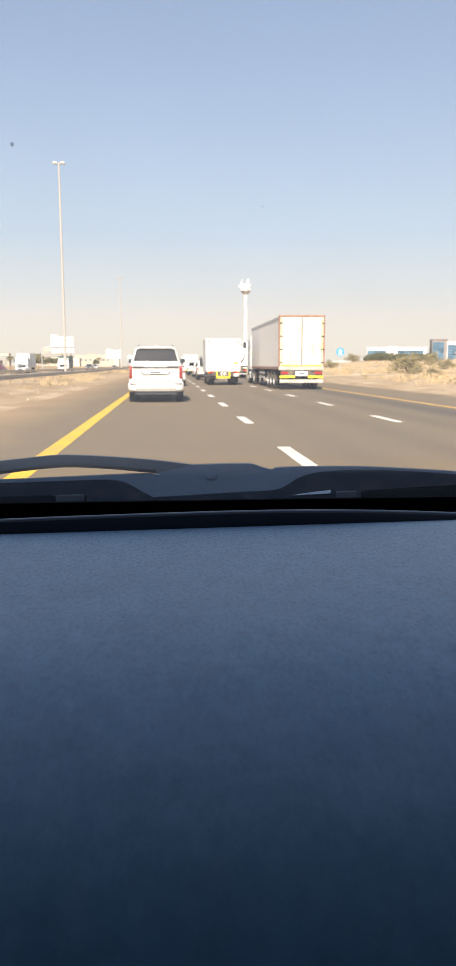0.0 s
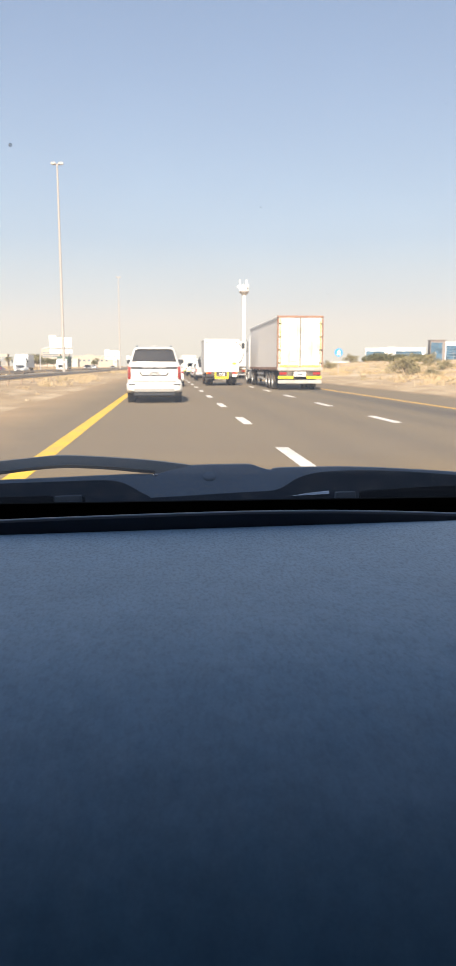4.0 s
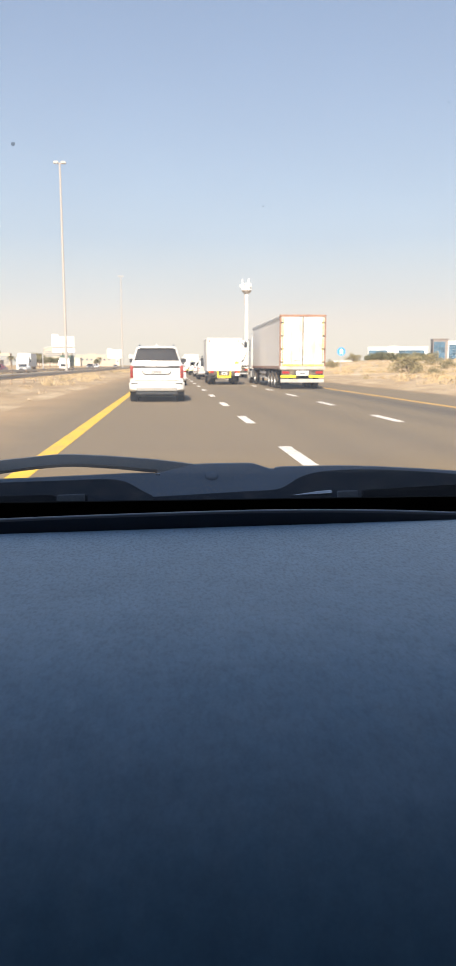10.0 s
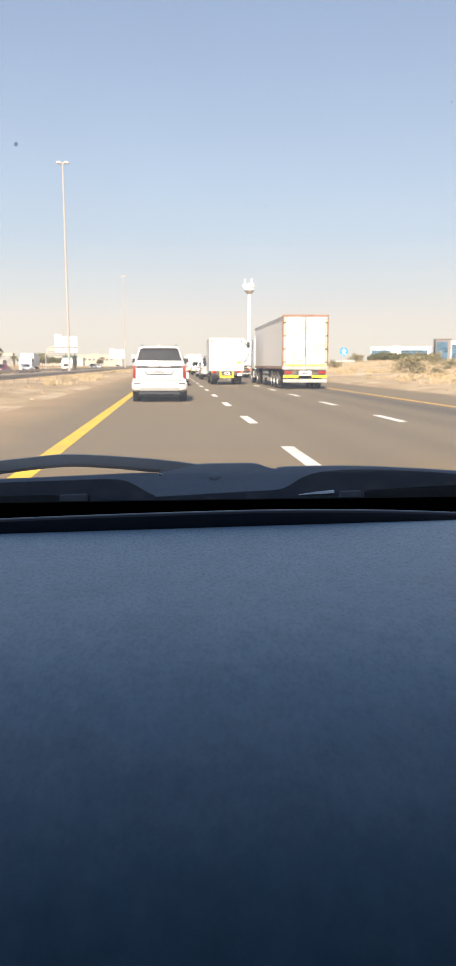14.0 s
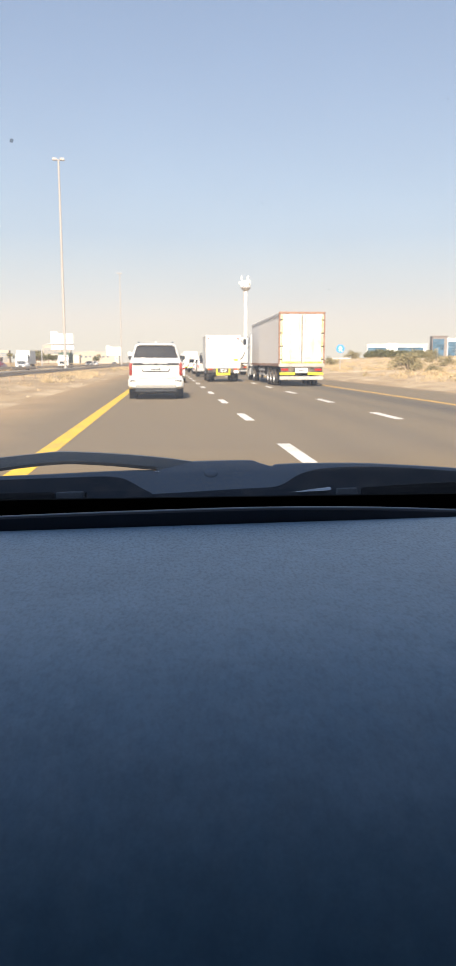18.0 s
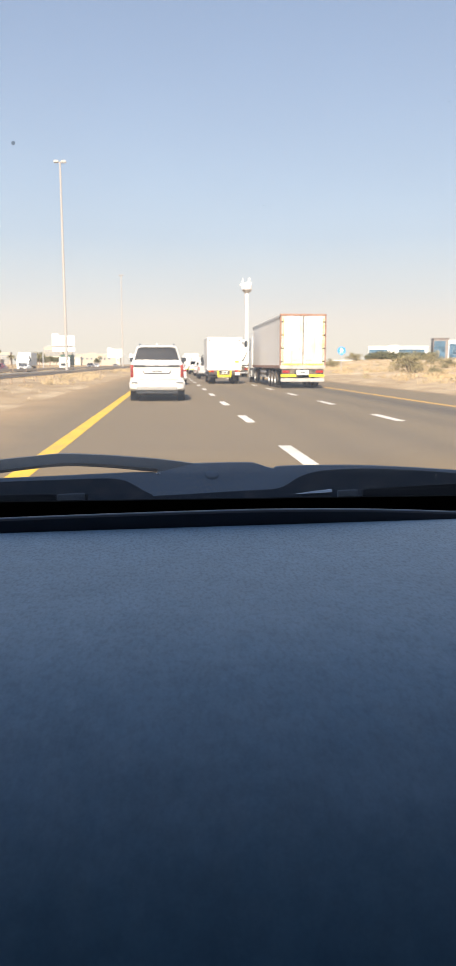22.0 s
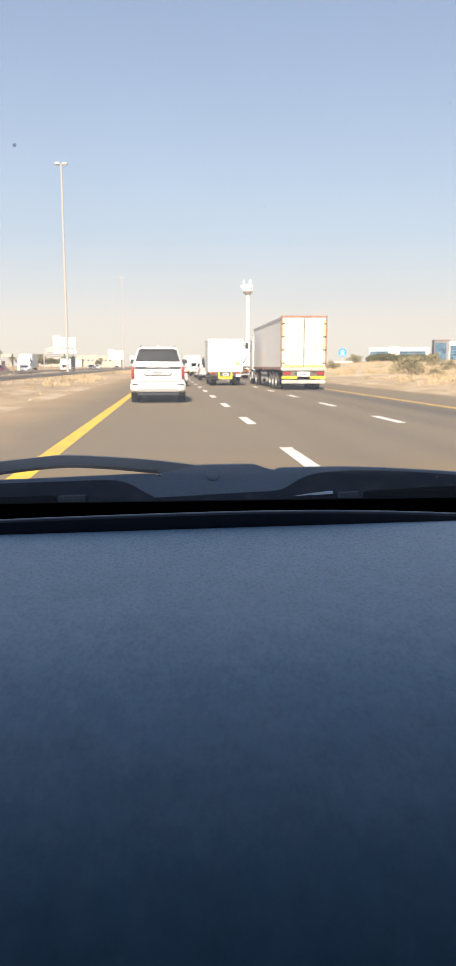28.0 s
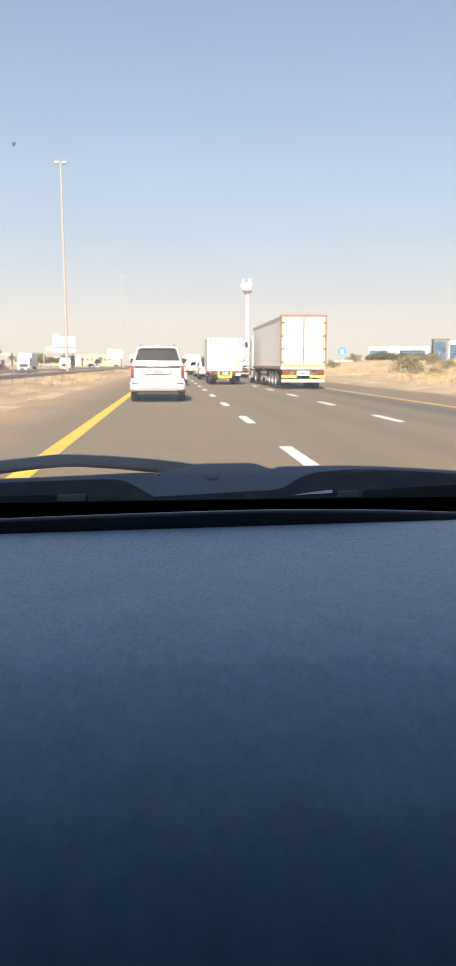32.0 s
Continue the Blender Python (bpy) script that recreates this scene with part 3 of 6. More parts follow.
part("stripe", apron, LINE_WHITE, gore)


# ---- the car's cabin ----
DASH_Z = 1.11


def dash_edge(x):
    return 0.9140 + 0.0665 * x + 0.004 * x * x


bm = bmesh.new()
cols = [-0.75 + 1.5 * i / 60 for i in range(61)]
rows = []
for j in range(41):
    t = j / 40
    row = []
    for x in cols:
        y = 0.10 + (dash_edge(x) - 0.10) * t
        z = DASH_Z - 0.62 * max(0, 0.64 - t) ** 3
        z -= 0.003 * max(0, (t - 0.985) / 0.015) ** 2
        row.append(bm.verts.new((x, y, z)))
    rows.append(row)
lip = []
for x in cols:
    lip.append(bm.verts.new((x, dash_edge(x) + 0.002, DASH_Z - 0.02)))
rows.append(lip)
front = [bm.verts.new((x, 0.06, DASH_Z - 0.45)) for x in cols]
rows.insert(0, front)
for a, c in zip(rows, rows[1:]):
    for i in range(len(cols) - 1):
        bm.faces.new((a[i], a[i + 1], c[i + 1], c[i]))
for f in bm.faces:
    f.smooth = True
dashboard = thing("dashboard", "blue-grey soft-touch dashboard top with fine pebbled grain", "dashboard")
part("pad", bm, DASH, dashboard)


def vent_rise(x):
    return max(0.0144 - (0.028 if x < 0.07 else 0.113) * (x - 0.07) ** 2, 0.003)


bm = bmesh.new()
rings = []
for i in range(61):
    x = -0.75 + 1.5 * i / 60
    y = dash_edge(x) + 0.006
    h = DASH_Z + vent_rise(x)
    rings.append([(x, y, DASH_Z - 0.03), (x, y + 0.002, h - 0.0022), (x, y + 0.0042, h - 0.0004), (x, y + 0.0075, h), (x, y + 0.016, h - 0.001), (x, y + 0.03, h - 0.01), (x, y + 0.03, DASH_Z - 0.03)])
loft(bm, rings)
lip = part("rear_lip", bm, TRIM_DARK, dashboard, "dark raised lip along the windscreen", smooth=40)
# lighter bead added as the highlight along the lip's top edge
b = bmesh.new()
rings = []
for i in range(61):
    x = -0.75 + 1.5 * i / 60
    y, h = dash_edge(x) + 0.0125, DASH_Z + vent_rise(x)
    rings.append([(x, y + 0.0022 * math.cos(a), h + 0.0014 * math.sin(a)) for a in (0, 1.05, 2.1, 3.14, 4.2, 5.25)])
loft(b, rings)
part("lip_highlight", b, LIP_HIGHLIGHT, lip, "thin pale bead for the lip's highlight", smooth=60)

# windscreen: from the cowl up to the roof's front edge
WS_A, WS_B = (1.135, 1.062), (0.535, 1.60)


def on_screen(k, inward=0.0):
    y = WS_A[0] + (WS_B[0] - WS_A[0]) * k
    z = WS_A[1] + (WS_B[1] - WS_A[1]) * k
    n = Vector((0, WS_B[1] - WS_A[1], WS_A[0] - WS_B[0])).normalized()
    return y - n.y * inward, z - n.z * inward


windscreen = thing("windscreen", "raked clear windscreen with a black border and a few dirt specks", "windscreen")
bm = bmesh.new()
(ya, za), (yb, zb) = on_screen(0), on_screen(1)
v = [bm.verts.new(p) for p in ((-0.8, ya, za), (0.8, ya, za), (0.72, yb, zb), (-0.72, yb, zb))]
bm.faces.new(v)
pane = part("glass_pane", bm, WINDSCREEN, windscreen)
pane.visible_shadow = False
bm = bmesh.new()
(y0, z0), (y1, z1) = on_screen(-0.02, 0.006), on_screen(0.106, 0.006)
box_rows = []
for i in range(41):
    x = -0.8 + 1.6 * i / 40
    bow = 0.0
    box_rows.append([(x, y0, z0 - 0.03), (x, y0, z0), (x, y1, z1 + bow), (x, y1 + 0.003, z1 + 0.001 + bow), (x, y0 + 0.004, z0 - 0.02)])
loft(bm, box_rows)
part("glass_border", bm, FRIT, windscreen, "matt black ceramic border")

speck_spots = ((-0.1252, 0.6574, 0.0017, "dark round dirt speck on the windscreen"),
               (0.0874, 0.6988, 0.0007, "tiny dirt speck on the windscreen"),
               (0.1666, 0.7750, 0.0006, "tiny dirt speck on the windscreen"),
               (0.2029, 0.8054, 0.0006, "tiny dirt speck on the windscreen"),
               (0.2281, 0.6238, 0.0006, "tiny dirt speck on the windscreen"))
for sx, sy, r, label in speck_spots:
    k = (sy - WS_A[0]) / (WS_B[0] - WS_A[0])
    y, z = on_screen(k, 0.0012)
    b = bmesh.new()
    bmesh.ops.create_icosphere(b, subdivisions=2, radius=r)
    for w in b.verts:
        w.co *= 1 + 0.35 * noise.noise(w.co * 700 + Vector((sx * 90, 0, 0)))
        w.co.y *= 0.7
    bmesh.ops.translate(b, vec=(sx, y, z), verts=b.verts)
    single("dirt_speck", b, DIRT, label, "dirt", group="specks on the windscreen", smooth=60)

# plain unseen shell that closes the cabin round the camera and shades the dashboard
shell = thing("car_cabin", "plain dark car cabin with a grey headliner", "car interior", kind="structure")
part("roof", boxed(-0.78, 0.78, -1.9, 0.535, 1.605, 1.65, 0.01), HEADLINER, shell)
for s in (-1, 1):
    part("door_panel", boxed(s * 0.80 - 0.03, s * 0.80 + 0.03, -1.9, 1.0, 0.45, 1.16, 0.01), TRIM_DARK, shell)
    # solid unseen panel where side windows would be, keeps their light off the dashboard
    part("side_shade_panel", boxed(s * 0.80 - 0.03, s * 0.80 + 0.03, -1.9, 0.25, 1.16, 1.63, 0.01), TRIM_DARK, shell)
    b = bmesh.new()
    tube(b, (s * 0.79, 1.1, 1.06), (s * 0.76, 0.5, 1.62), 0.05, 0.04, 10)
    part("pillar", b, TRIM_DARK, shell)
part("rear_wall", boxed(-0.8, 0.8, -1.95, -1.88, 0.45, 1.64, 0.01), TRIM_DARK, shell)
part("floor_pan", boxed(-0.8, 0.8, -1.9, 1.1, 0.38, 0.44, 0.01), TRIM_DARK, shell)
part("fascia", boxed(-0.78, 0.78, 0.02, 0.06, 0.44, 0.95, 0.02), TRIM_DARK, shell)

# cowl and wiper outside the glass
cowl = thing("cowl", "weathered grey plastic cowl panel below the windscreen", "car part")


def leaned(ob, y, lean):
    """Lays a plate back like a shelf: it stands at y where it is 1.1 m high and runs forward by lean per metre of height."""
    for w in ob.data.vertices:
        w.co.y += y + lean * (w.co.z - 1.1)
    return ob


top = smooth_line([(-0.101, 1.125), (-0.056, 1.1287), (-0.0205, 1.1342), (0.0124, 1.1406), (0.0406, 1.1453), (0.0938, 1.1463), (0.1341, 1.1464),
                   (0.1433, 1.1453), (0.1531, 1.1423), (0.1629, 1.1395), (0.1689, 1.1381), (0.1735, 1.1382)], 4)
low = [(0.169, 1.109), (0.21, 1.10), (0.186, 1.077), (-0.093, 1.077)]
panel = part("centre_panel", slab(bmesh.new(), top + low, 0.012, 0.0015), COWL_GREY, cowl, smooth=40)
leaned(panel, 1.1519, 1.693)
bm = bmesh.new()
lathe(bm, [(0.0001, -0.004), (0.009, -0.004), (0.0105, -0.003), (0.0115, 0.0), (0.0128, 0.0005), (0.0128, 0.003)], n=24)
bmesh.ops.rotate(bm, cent=(0, 0, 0), matrix=Matrix.Rotation(radians(90), 3, "Z"), verts=bm.verts)
plug = part("round_plug", bm, COWL_GREY, cowl, "round grey rubber plug", smooth=50)
plug.rotation_euler.x = radians(-65)
plug.location = (0.0682, 1.2035, 1.1294)

left = smooth_line([(-0.394, 1.121), (-0.273, 1.126), (-0.169, 1.1281), (-0.1146, 1.129), (-0.0896, 1.1283), (-0.0713, 1.1254), (-0.056, 1.1195), (-0.0418, 1.1132), (-0.0275, 1.1078)], 4)
piece = part("recess_cover", slab(bmesh.new(), left + [(-0.026, 1.075), (-0.362, 1.075)], 0.004, 0.001), COWL_DARK, cowl, "dark moulded cover", smooth=40)
leaned(piece, 1.1318, 1.864)
right = smooth_line([(-0.0394, 1.1047), (-0.0134, 1.1057), (0.0205, 1.1067), (0.0694, 1.1085), (0.1189, 1.1103), (0.1588, 1.1115), (0.1752, 1.1132), (0.1871, 1.1166), (0.1962, 1.1204), (0.212, 1.1270), (0.236, 1.1328), (0.2654, 1.1359), (0.323, 1.1372), (0.389, 1.1353), (0.475, 1.1299), (0.609, 1.1193)], 4)
piece = part("recess_cover", slab(bmesh.new(), right + [(0.557, 1.069), (-0.03, 1.069)], 0.004, 0.001), COWL_DARK, cowl, "dark moulded cover", smooth=40)
leaned(piece, 1.1424, 1.762)
back = [(0.1083, 1.128), (0.1609, 1.1305), (0.1755, 1.1328), (0.1787, 1.1353), (0.1817, 1.1368)]
back += smooth_line([(0.1898, 1.1373), (0.224, 1.1379), (0.269, 1.138), (0.3227, 1.1375), (0.3867, 1.135), (0.4924, 1.129), (0.6465, 1.117)], 4)
piece = part("rear_edge", slab(bmesh.new(), back + [(0.6, 1.069), (0.097, 1.069)], 0.012, 0.0006), COWL_GREY, cowl, smooth=40)
leaned(piece, 1.1832, 1.651)
piece.data.transform(Matrix.Translation((0, 0, 1.31 * 0.02)) @ Matrix.Scale(0.98, 4))
strip = smooth_line([(-0.40, 1.1228), (-0.3315, 1.1257), (-0.2746, 1.1283), (-0.2263, 1.1294), (-0.1776, 1.1308), (-0.1285, 1.1323), (-0.0788, 1.1337), (-0.0267, 1.1345)], 3)
piece = part("front_edge", slab(bmesh.new(), strip + [(-0.0165, 1.1287), (-0.05, 1.085), (-0.40, 1.085)], 0.010, 0.002), COWL_GREY, cowl, smooth=40)
leaned(piece, 1.1535, 1.693)
for outline, mtl, label in (([(-0.50, 1.095), (-0.50, 1.1115), (-0.2850, 1.1143), (-0.1801, 1.1159), (-0.1737, 1.1137), (-0.1724, 1.095)], COWL_BLACK, "black air grille bar"),
                            ([(-0.1717, 1.095), (-0.1712, 1.1146), (-0.1306, 1.1161), (-0.1301, 1.095)], COWL_CLIP, "grey clip"),
                            ([(0.2610, 1.095), (0.2615, 1.1150), (0.2935, 1.1158), (0.2945, 1.095)], COWL_CLIP, "grey clip"),
                            ([(0.301, 1.095), (0.3005, 1.1146), (0.3053, 1.1172), (0.3573, 1.1197), (0.4066, 1.1221), (0.4663, 1.1238), (0.60, 1.1240), (0.60, 1.095)], COWL_BLACK, "black air grille bar")):
    ob = part("grille_bar", slab(bmesh.new(), outline, 0.008, 0.0018), mtl, cowl, label, smooth=40)
    leaned(ob, 1.124, 0.0)
# grey disc added for a glint on the clip; dark latch beside it
bm = bmesh.new()
lathe(bm, [(0.0001, -0.003), (0.004, -0.003), (0.0058, -0.0015), (0.0062, 0.001)], n=20)
bmesh.ops.rotate(bm, cent=(0, 0, 0), matrix=Matrix.Rotation(radians(90), 3, "Z"), verts=bm.verts)
cap = part("glint_disc", bm, COWL_CLIP, cowl, "grey round disc for a glint", smooth=50)
cap.location = (-0.147, 1.1195, 1.1015)
bm = slab(bmesh.new(), [(-0.1292, 1.098), (-0.1292, 1.1145), (-0.1252, 1.1146), (-0.1250, 1.098)], 0.006, 0.001)
leaned(part("latch", bm, COWL_BLACK, cowl, smooth=30), 1.122, 0.0)
bm = slab(bmesh.new(), [(0.1935, 1.1070), (0.2247, 1.1106), (0.2578, 1.1130), (0.2565, 1.1089), (0.2238, 1.1080)], 0.003, 0.0008)
leaned(part("bright_strip", bm, CHROME, cowl, "thin bright metal strip", smooth=30), 1.1288, 1.856)

wiper = thing("wiper", "satin black windscreen wiper arm with a dark lower strip", "wiper")
upper = smooth_line([(-0.461, 1.1345), (-0.357, 1.1463), (-0.282, 1.1538), (-0.2328, 1.1581), (-0.1827, 1.1619), (-0.1306, 1.1604), (-0.0804, 1.1575), (-0.0187, 1.1526), (0.0408, 1.1456)], 3)
lower = smooth_line([(0.0407, 1.1425), (0.0098, 1.1374), (-0.0207, 1.1351), (-0.0795, 1.1404), (-0.1286, 1.1436), (-0.1706, 1.1448), (-0.22, 1.1417), (-0.278, 1.1355), (-0.35, 1.1274), (-0.452, 1.1157)], 3)
arm = part("arm", slab(bmesh.new(), upper + lower, 0.012, 0.002), WIPER_BLACK, wiper, smooth=40)
leaned(arm, 1.1755, 1.18)
# dark strip added as the shaded lower side of the arm
strip_low = [(x, z) for x, z in lower if x < -0.02]
rubber = part("lower_edge_shade", slab(bmesh.new(), strip_low + [(x, z + 0.0042) for x, z in strip_low[::-1]], 0.006, 0.0008), RUBBER, wiper, "matt black strip for the arm's shaded lower edge", smooth=40)
leaned(rubber, 1.1695, 1.18)
b = bmesh.new()
box(b, -0.0235, -0.0155, 1.206, 1.213, 1.1310, 1.1345, 0.001)
part("tip_clip", b, CHROME, wiper, "small bright clip")
# dust grains lying on the cover
b = bmesh.new()
rng = random.Random(4)
for i in range(26):
    x = rng.uniform(0.21, 0.46)
    z = rng.uniform(1.112, 1.131)
    bb = bmesh.new()
    bmesh.ops.create_icosphere(bb, subdivisions=1, radius=rng.uniform(0.00025, 0.0006))
    merge(b, bb, Matrix.Translation((x, 1.1405 + 1.762 * (z - 1.1), z)))
single("dust_grains", b, mat("pale_dust_grain", (0.55, 0.5, 0.42), 0.9, bump=0), "pale dust grains on the cowl cover", "dust", kind="stuff")


# ---- roadside ----
def ground_z(x, y):
    return land_height(x, y)


def w_beam(x, y0, y1, step=4.0, side=1):
    """A corrugated guard rail on posts along the road."""
    rail = thing("guard_rail", "dusty galvanised guard rail on steel posts in the sand", "guard rail", group="guard rails")
    prof = [(0.0, 0.75), (0.035, 0.72), (0.045, 0.68), (0.0, 0.63), (-0.02, 0.60), (0.0, 0.57), (0.045, 0.52), (0.035, 0.48), (0.0, 0.45), (-0.004, 0.45), (-0.022, 0.60), (-0.004, 0.75)]
    b = bmesh.new()
    n = int((y1 - y0) / 8)
    loft(b, [[(x + side * p, y0 + (y1 - y0) * k / n, z + 0.06) for p, z in prof] for k in range(n + 1)])
    part("beam", b, RAIL_STEEL, rail, smooth=50)
    post = mesh_of(boxed(-0.05, 0.05, -0.04, 0.04, -0.3, 0.72, 0.006), "post", POST_STEEL)
    for k in range(int((y1 - y0) / step) + 1):
        p = new("post", post)
        p.location = (x - side * 0.08, y0 + k * step, 0.05)
        p.parent = rail
    return rail


w_beam(-9.0, 8, 420, 4.0, 1)
w_beam(-17.2, 20, 420, 8.0, -1)


def light_mast(x, y, h=25.0):
    m = thing("light_mast", "tall pale tapered light mast with a double lamp head", "light mast", (x, y, ground_z(x, y)), group="light masts along the median")
    b = bmesh.new()
    tube(b, (0, 0, 0), (0, 0, h), 0.19, 0.10, 14)
    part("pole", b, POLE_PAINT, m, smooth=40)
    part("base_plate", boxed(-0.4, 0.4, -0.4, 0.4, -0.2, 0.08, 0.02), CONCRETE, m, "square concrete footing")
    b = bmesh.new()
    box(b, -0.5, 0.5, -0.06, 0.06, h - 0.12, h - 0.02, 0.01)
    part("cross_arm", b, POLE_PAINT, m)
    for s in (-1, 1):
        b = bmesh.new()
        loft(b, [round_ring(y_, 0.31, 0.25, h - 0.08, h + 0.16, 0.06) for y_ in (-0.22, -0.12, 0.12, 0.22)])
        bmesh.ops.translate(b, vec=(s * 0.44, 0, 0), verts=b.verts)
        lamp = part("lamp_head", b, POLE_PAINT, m, smooth=40)
        part("lens", boxed(s * 0.44 - 0.22, s * 0.44 + 0.22, -0.17, 0.17, h - 0.1, h - 0.085), CLEAR_LAMP, lamp)
    return m


for k in range(2):
    light_mast(-12.7, 95 + 115 * k)


def road_sign(x, y, w, h, clear, pole_side, both=False):
    """A large direction sign for the oncoming lanes, seen from its back, on a bent cantilever pole."""
    s = thing("road_sign", "pale back of a large direction sign on a bent grey pole", "road sign", (x, y, ground_z(x, y)), group="direction signs for oncoming traffic")
    panel = part("panel", boxed(-w / 2, w / 2, -0.04, 0.04, clear + h * 0.36, clear + h, 0.03), SIGN_BACK, s)
    part("crest", boxed(-w / 2, -w * 0.2, -0.035, 0.035, clear + h + 0.005, clear + h * 1.13, 0.02), SIGN_BACK, panel)
    part("lower_panel", boxed(-w / 2 + 0.1, w / 2 + 0.1, -0.04, 0.04, clear, clear + h * 0.33, 0.03), SIGN_BACK, s)
    for k in range(4):
        xx = -w / 2 + w * (k + 0.5) / 4
        part("stiffener", boxed(xx - 0.05, xx + 0.05, -0.12, -0.045, clear + 0.1, clear + h - 0.1), GALVANISED, s)
    for sd in ((pole_side, -pole_side) if both else (pole_side,)):
        px = sd * (w / 2 + 2.6)
        zt = clear + h * 0.36
        b = bmesh.new()
        pts = [(px, -0.25, -0.3), (px, -0.25, zt - 2.2)]
        pts += [(px - sd * 2.2 * (1 - math.cos(a)), -0.25, zt - 2.2 + 2.2 * math.sin(a)) for a in (0.3, 0.6, 0.9, 1.2, math.pi / 2)]
        pts.append((-sd * w / 2 if not both else 0, -0.25, zt))
        bent(b, pts, 0.17, 10)
        part("pole", b, GALVANISED, s, smooth=50)
    return s


road_sign(-29.5, 215, 6.2, 4.4, 5.0, -1)
road_sign(-29.5, 420, 8.5, 4.6, 5.2, -1, True)
road_sign(-29.5, 640, 7.5, 4.4, 5.2, -1)


def telecom_tower(x, y, h):
    m = thing("telecom_tower", "white steel monopole with panel antennas on a ring platform", "telecom tower", (x, y, ground_z(x, y) - 0.3))
    b = bmesh.new()
    tube(b, (0, 0, 0), (0, 0, h - 2), 0.52, 0.36, 18)
    part("pole", b, TOWER_WHITE, m, smooth=40)
    b = bmesh.new()
    tube(b, (0, 0, h - 4.3), (0, 0, h - 3.6), 0.7, 1.35, 16)
    tube(b, (0, 0, h - 3.6), (0, 0, h - 3.4), 1.4, 1.4, 16)
    part("platform", b, POLE_PAINT, m, "beige ring platform")
    for k in range(9):
        a = k * 2 * math.pi / 9 + 0.3
        cx, cy = 1.2 * math.cos(a), 1.2 * math.sin(a)
        hh = 2.9 if k in (1, 4, 7) else 1.7
        b = bmesh.new()
        box(b, -0.2, 0.2, -0.12, 0.16, h - 3.3, h - 3.3 + hh, 0.05)
        bmesh.ops.rotate(b, cent=(0, 0, 0), matrix=Matrix.Rotation(a + math.pi / 2, 3, "Z"), verts=b.verts)
        bmesh.ops.translate(b, vec=(cx, cy, 0), verts=b.verts)
        part("antenna", b, TOWER_WHITE, m)
    for k in range(3):
        a = k * 2.1 + 1.0
        b = bmesh.new()
        bmesh.ops.create_uvsphere(b, u_segments=14, v_segments=8, radius=0.45)
        bmesh.ops.scale(b, vec=(1, 0.5, 1), verts=b.verts)
        bmesh.ops.rotate(b, cent=(0, 0, 0), matrix=Matrix.Rotation(a, 3, "Z"), verts=b.verts)
        bmesh.ops.translate(b, vec=(1.5 * math.cos(a), 1.5 * math.sin(a), h - 2.2), verts=b.verts)
        part("dish", b, TOWER_WHITE, m, smooth=60)
    b = bmesh.new()
    tube(b, (-0.55, -0.1, h - 7.5), (-0.55, -0.1, h - 4.2), 0.12, 0.12, 8)
    part("cable_tray", b, POLE_PAINT, m)
    return m


telecom_tower(21.6, 208, 25.0)


def blue_sign(x, y):
    s = thing("keep_sign", "round blue traffic sign with a white arrow on a steel post", "traffic sign", (x, y, ground_z(x, y)))
    b = bmesh.new()
    tube(b, (0, 0.05, -0.3), (0, 0.05, 2.9), 0.045, 0.045, 8)
    part("post", b, GALVANISED, s)
    b = bmesh.new()
    tube(b, (0, 0.0, 2.5), (0, 0.03, 2.5), 0.48, 0.48, 28)
    disc = part("disc", b, SIGN_BLUE, s)
    b = slab(bmesh.new(), [(-0.26, 2.18), (-0.02, 2.5), (-0.26, 2.5), (0, 2.84), (0.26, 2.5), (0.02, 2.5), (0.26, 2.18), (0.14, 2.18), (0, 2.4), (-0.14, 2.18)], 0.012)
    arrow = part("arrow", b, PLATE_WHITE, disc)
    arrow.location.y = -0.014


blue_sign(20.0, 86)


def leaf_cloud(b, centre, radii, count, size, rng, keep=0.35):
    for i in range(count):
        a, c = rng.uniform(0, 2 * math.pi), rng.uniform(-1, 1)
        r = rng.uniform(keep, 1.0) ** 0.5
        s = math.sqrt(1 - c * c)
        p = Vector((centre[0] + radii[0] * r * s * math.cos(a), centre[1] + radii[1] * r * s * math.sin(a), centre[2] + radii[2] * r * c))
        u = Vector((rng.gauss(0, 1), rng.gauss(0, 1), rng.gauss(0, 1))).normalized() * size * rng.uniform(0.5, 1.3)
        v = u.cross(Vector((rng.gauss(0, 1), rng.gauss(0, 1), rng.gauss(0, 1)))).normalized() * size * rng.uniform(0.3, 0.8)
        q = [b.verts.new(p + d) for d in (-u, v, u, -v)]
        b.faces.new(q)


def tree_kind(seed, h, spread_, leaf, label):
    rng = random.Random(seed)
    t = thing("tree", label, "tree", group="roadside trees")
    b = bmesh.new()
    tube(b, (0, 0, -0.3), (0.1, 0, h * 0.35), 0.22, 0.14, 8)
    limbs = []
    for k in range(6):
        a = k * 1.05 + rng.uniform(-0.3, 0.3)
        e = (spread_ * 0.55 * math.cos(a), spread_ * 0.55 * math.sin(a), h * rng.uniform(0.55, 0.85))
        tube(b, (0.1, 0, h * 0.33), e, 0.1, 0.03, 6)
        limbs.append(e)
    part("trunk", b, BARK, t)
    b = bmesh.new()
    for e in limbs + [(0, 0, h * 0.8)]:
        leaf_cloud(b, e, (spread_ * 0.5, spread_ * 0.5, h * 0.24), 150, h * 0.055, rng)
    part("crown", b, leaf, t)
    return t


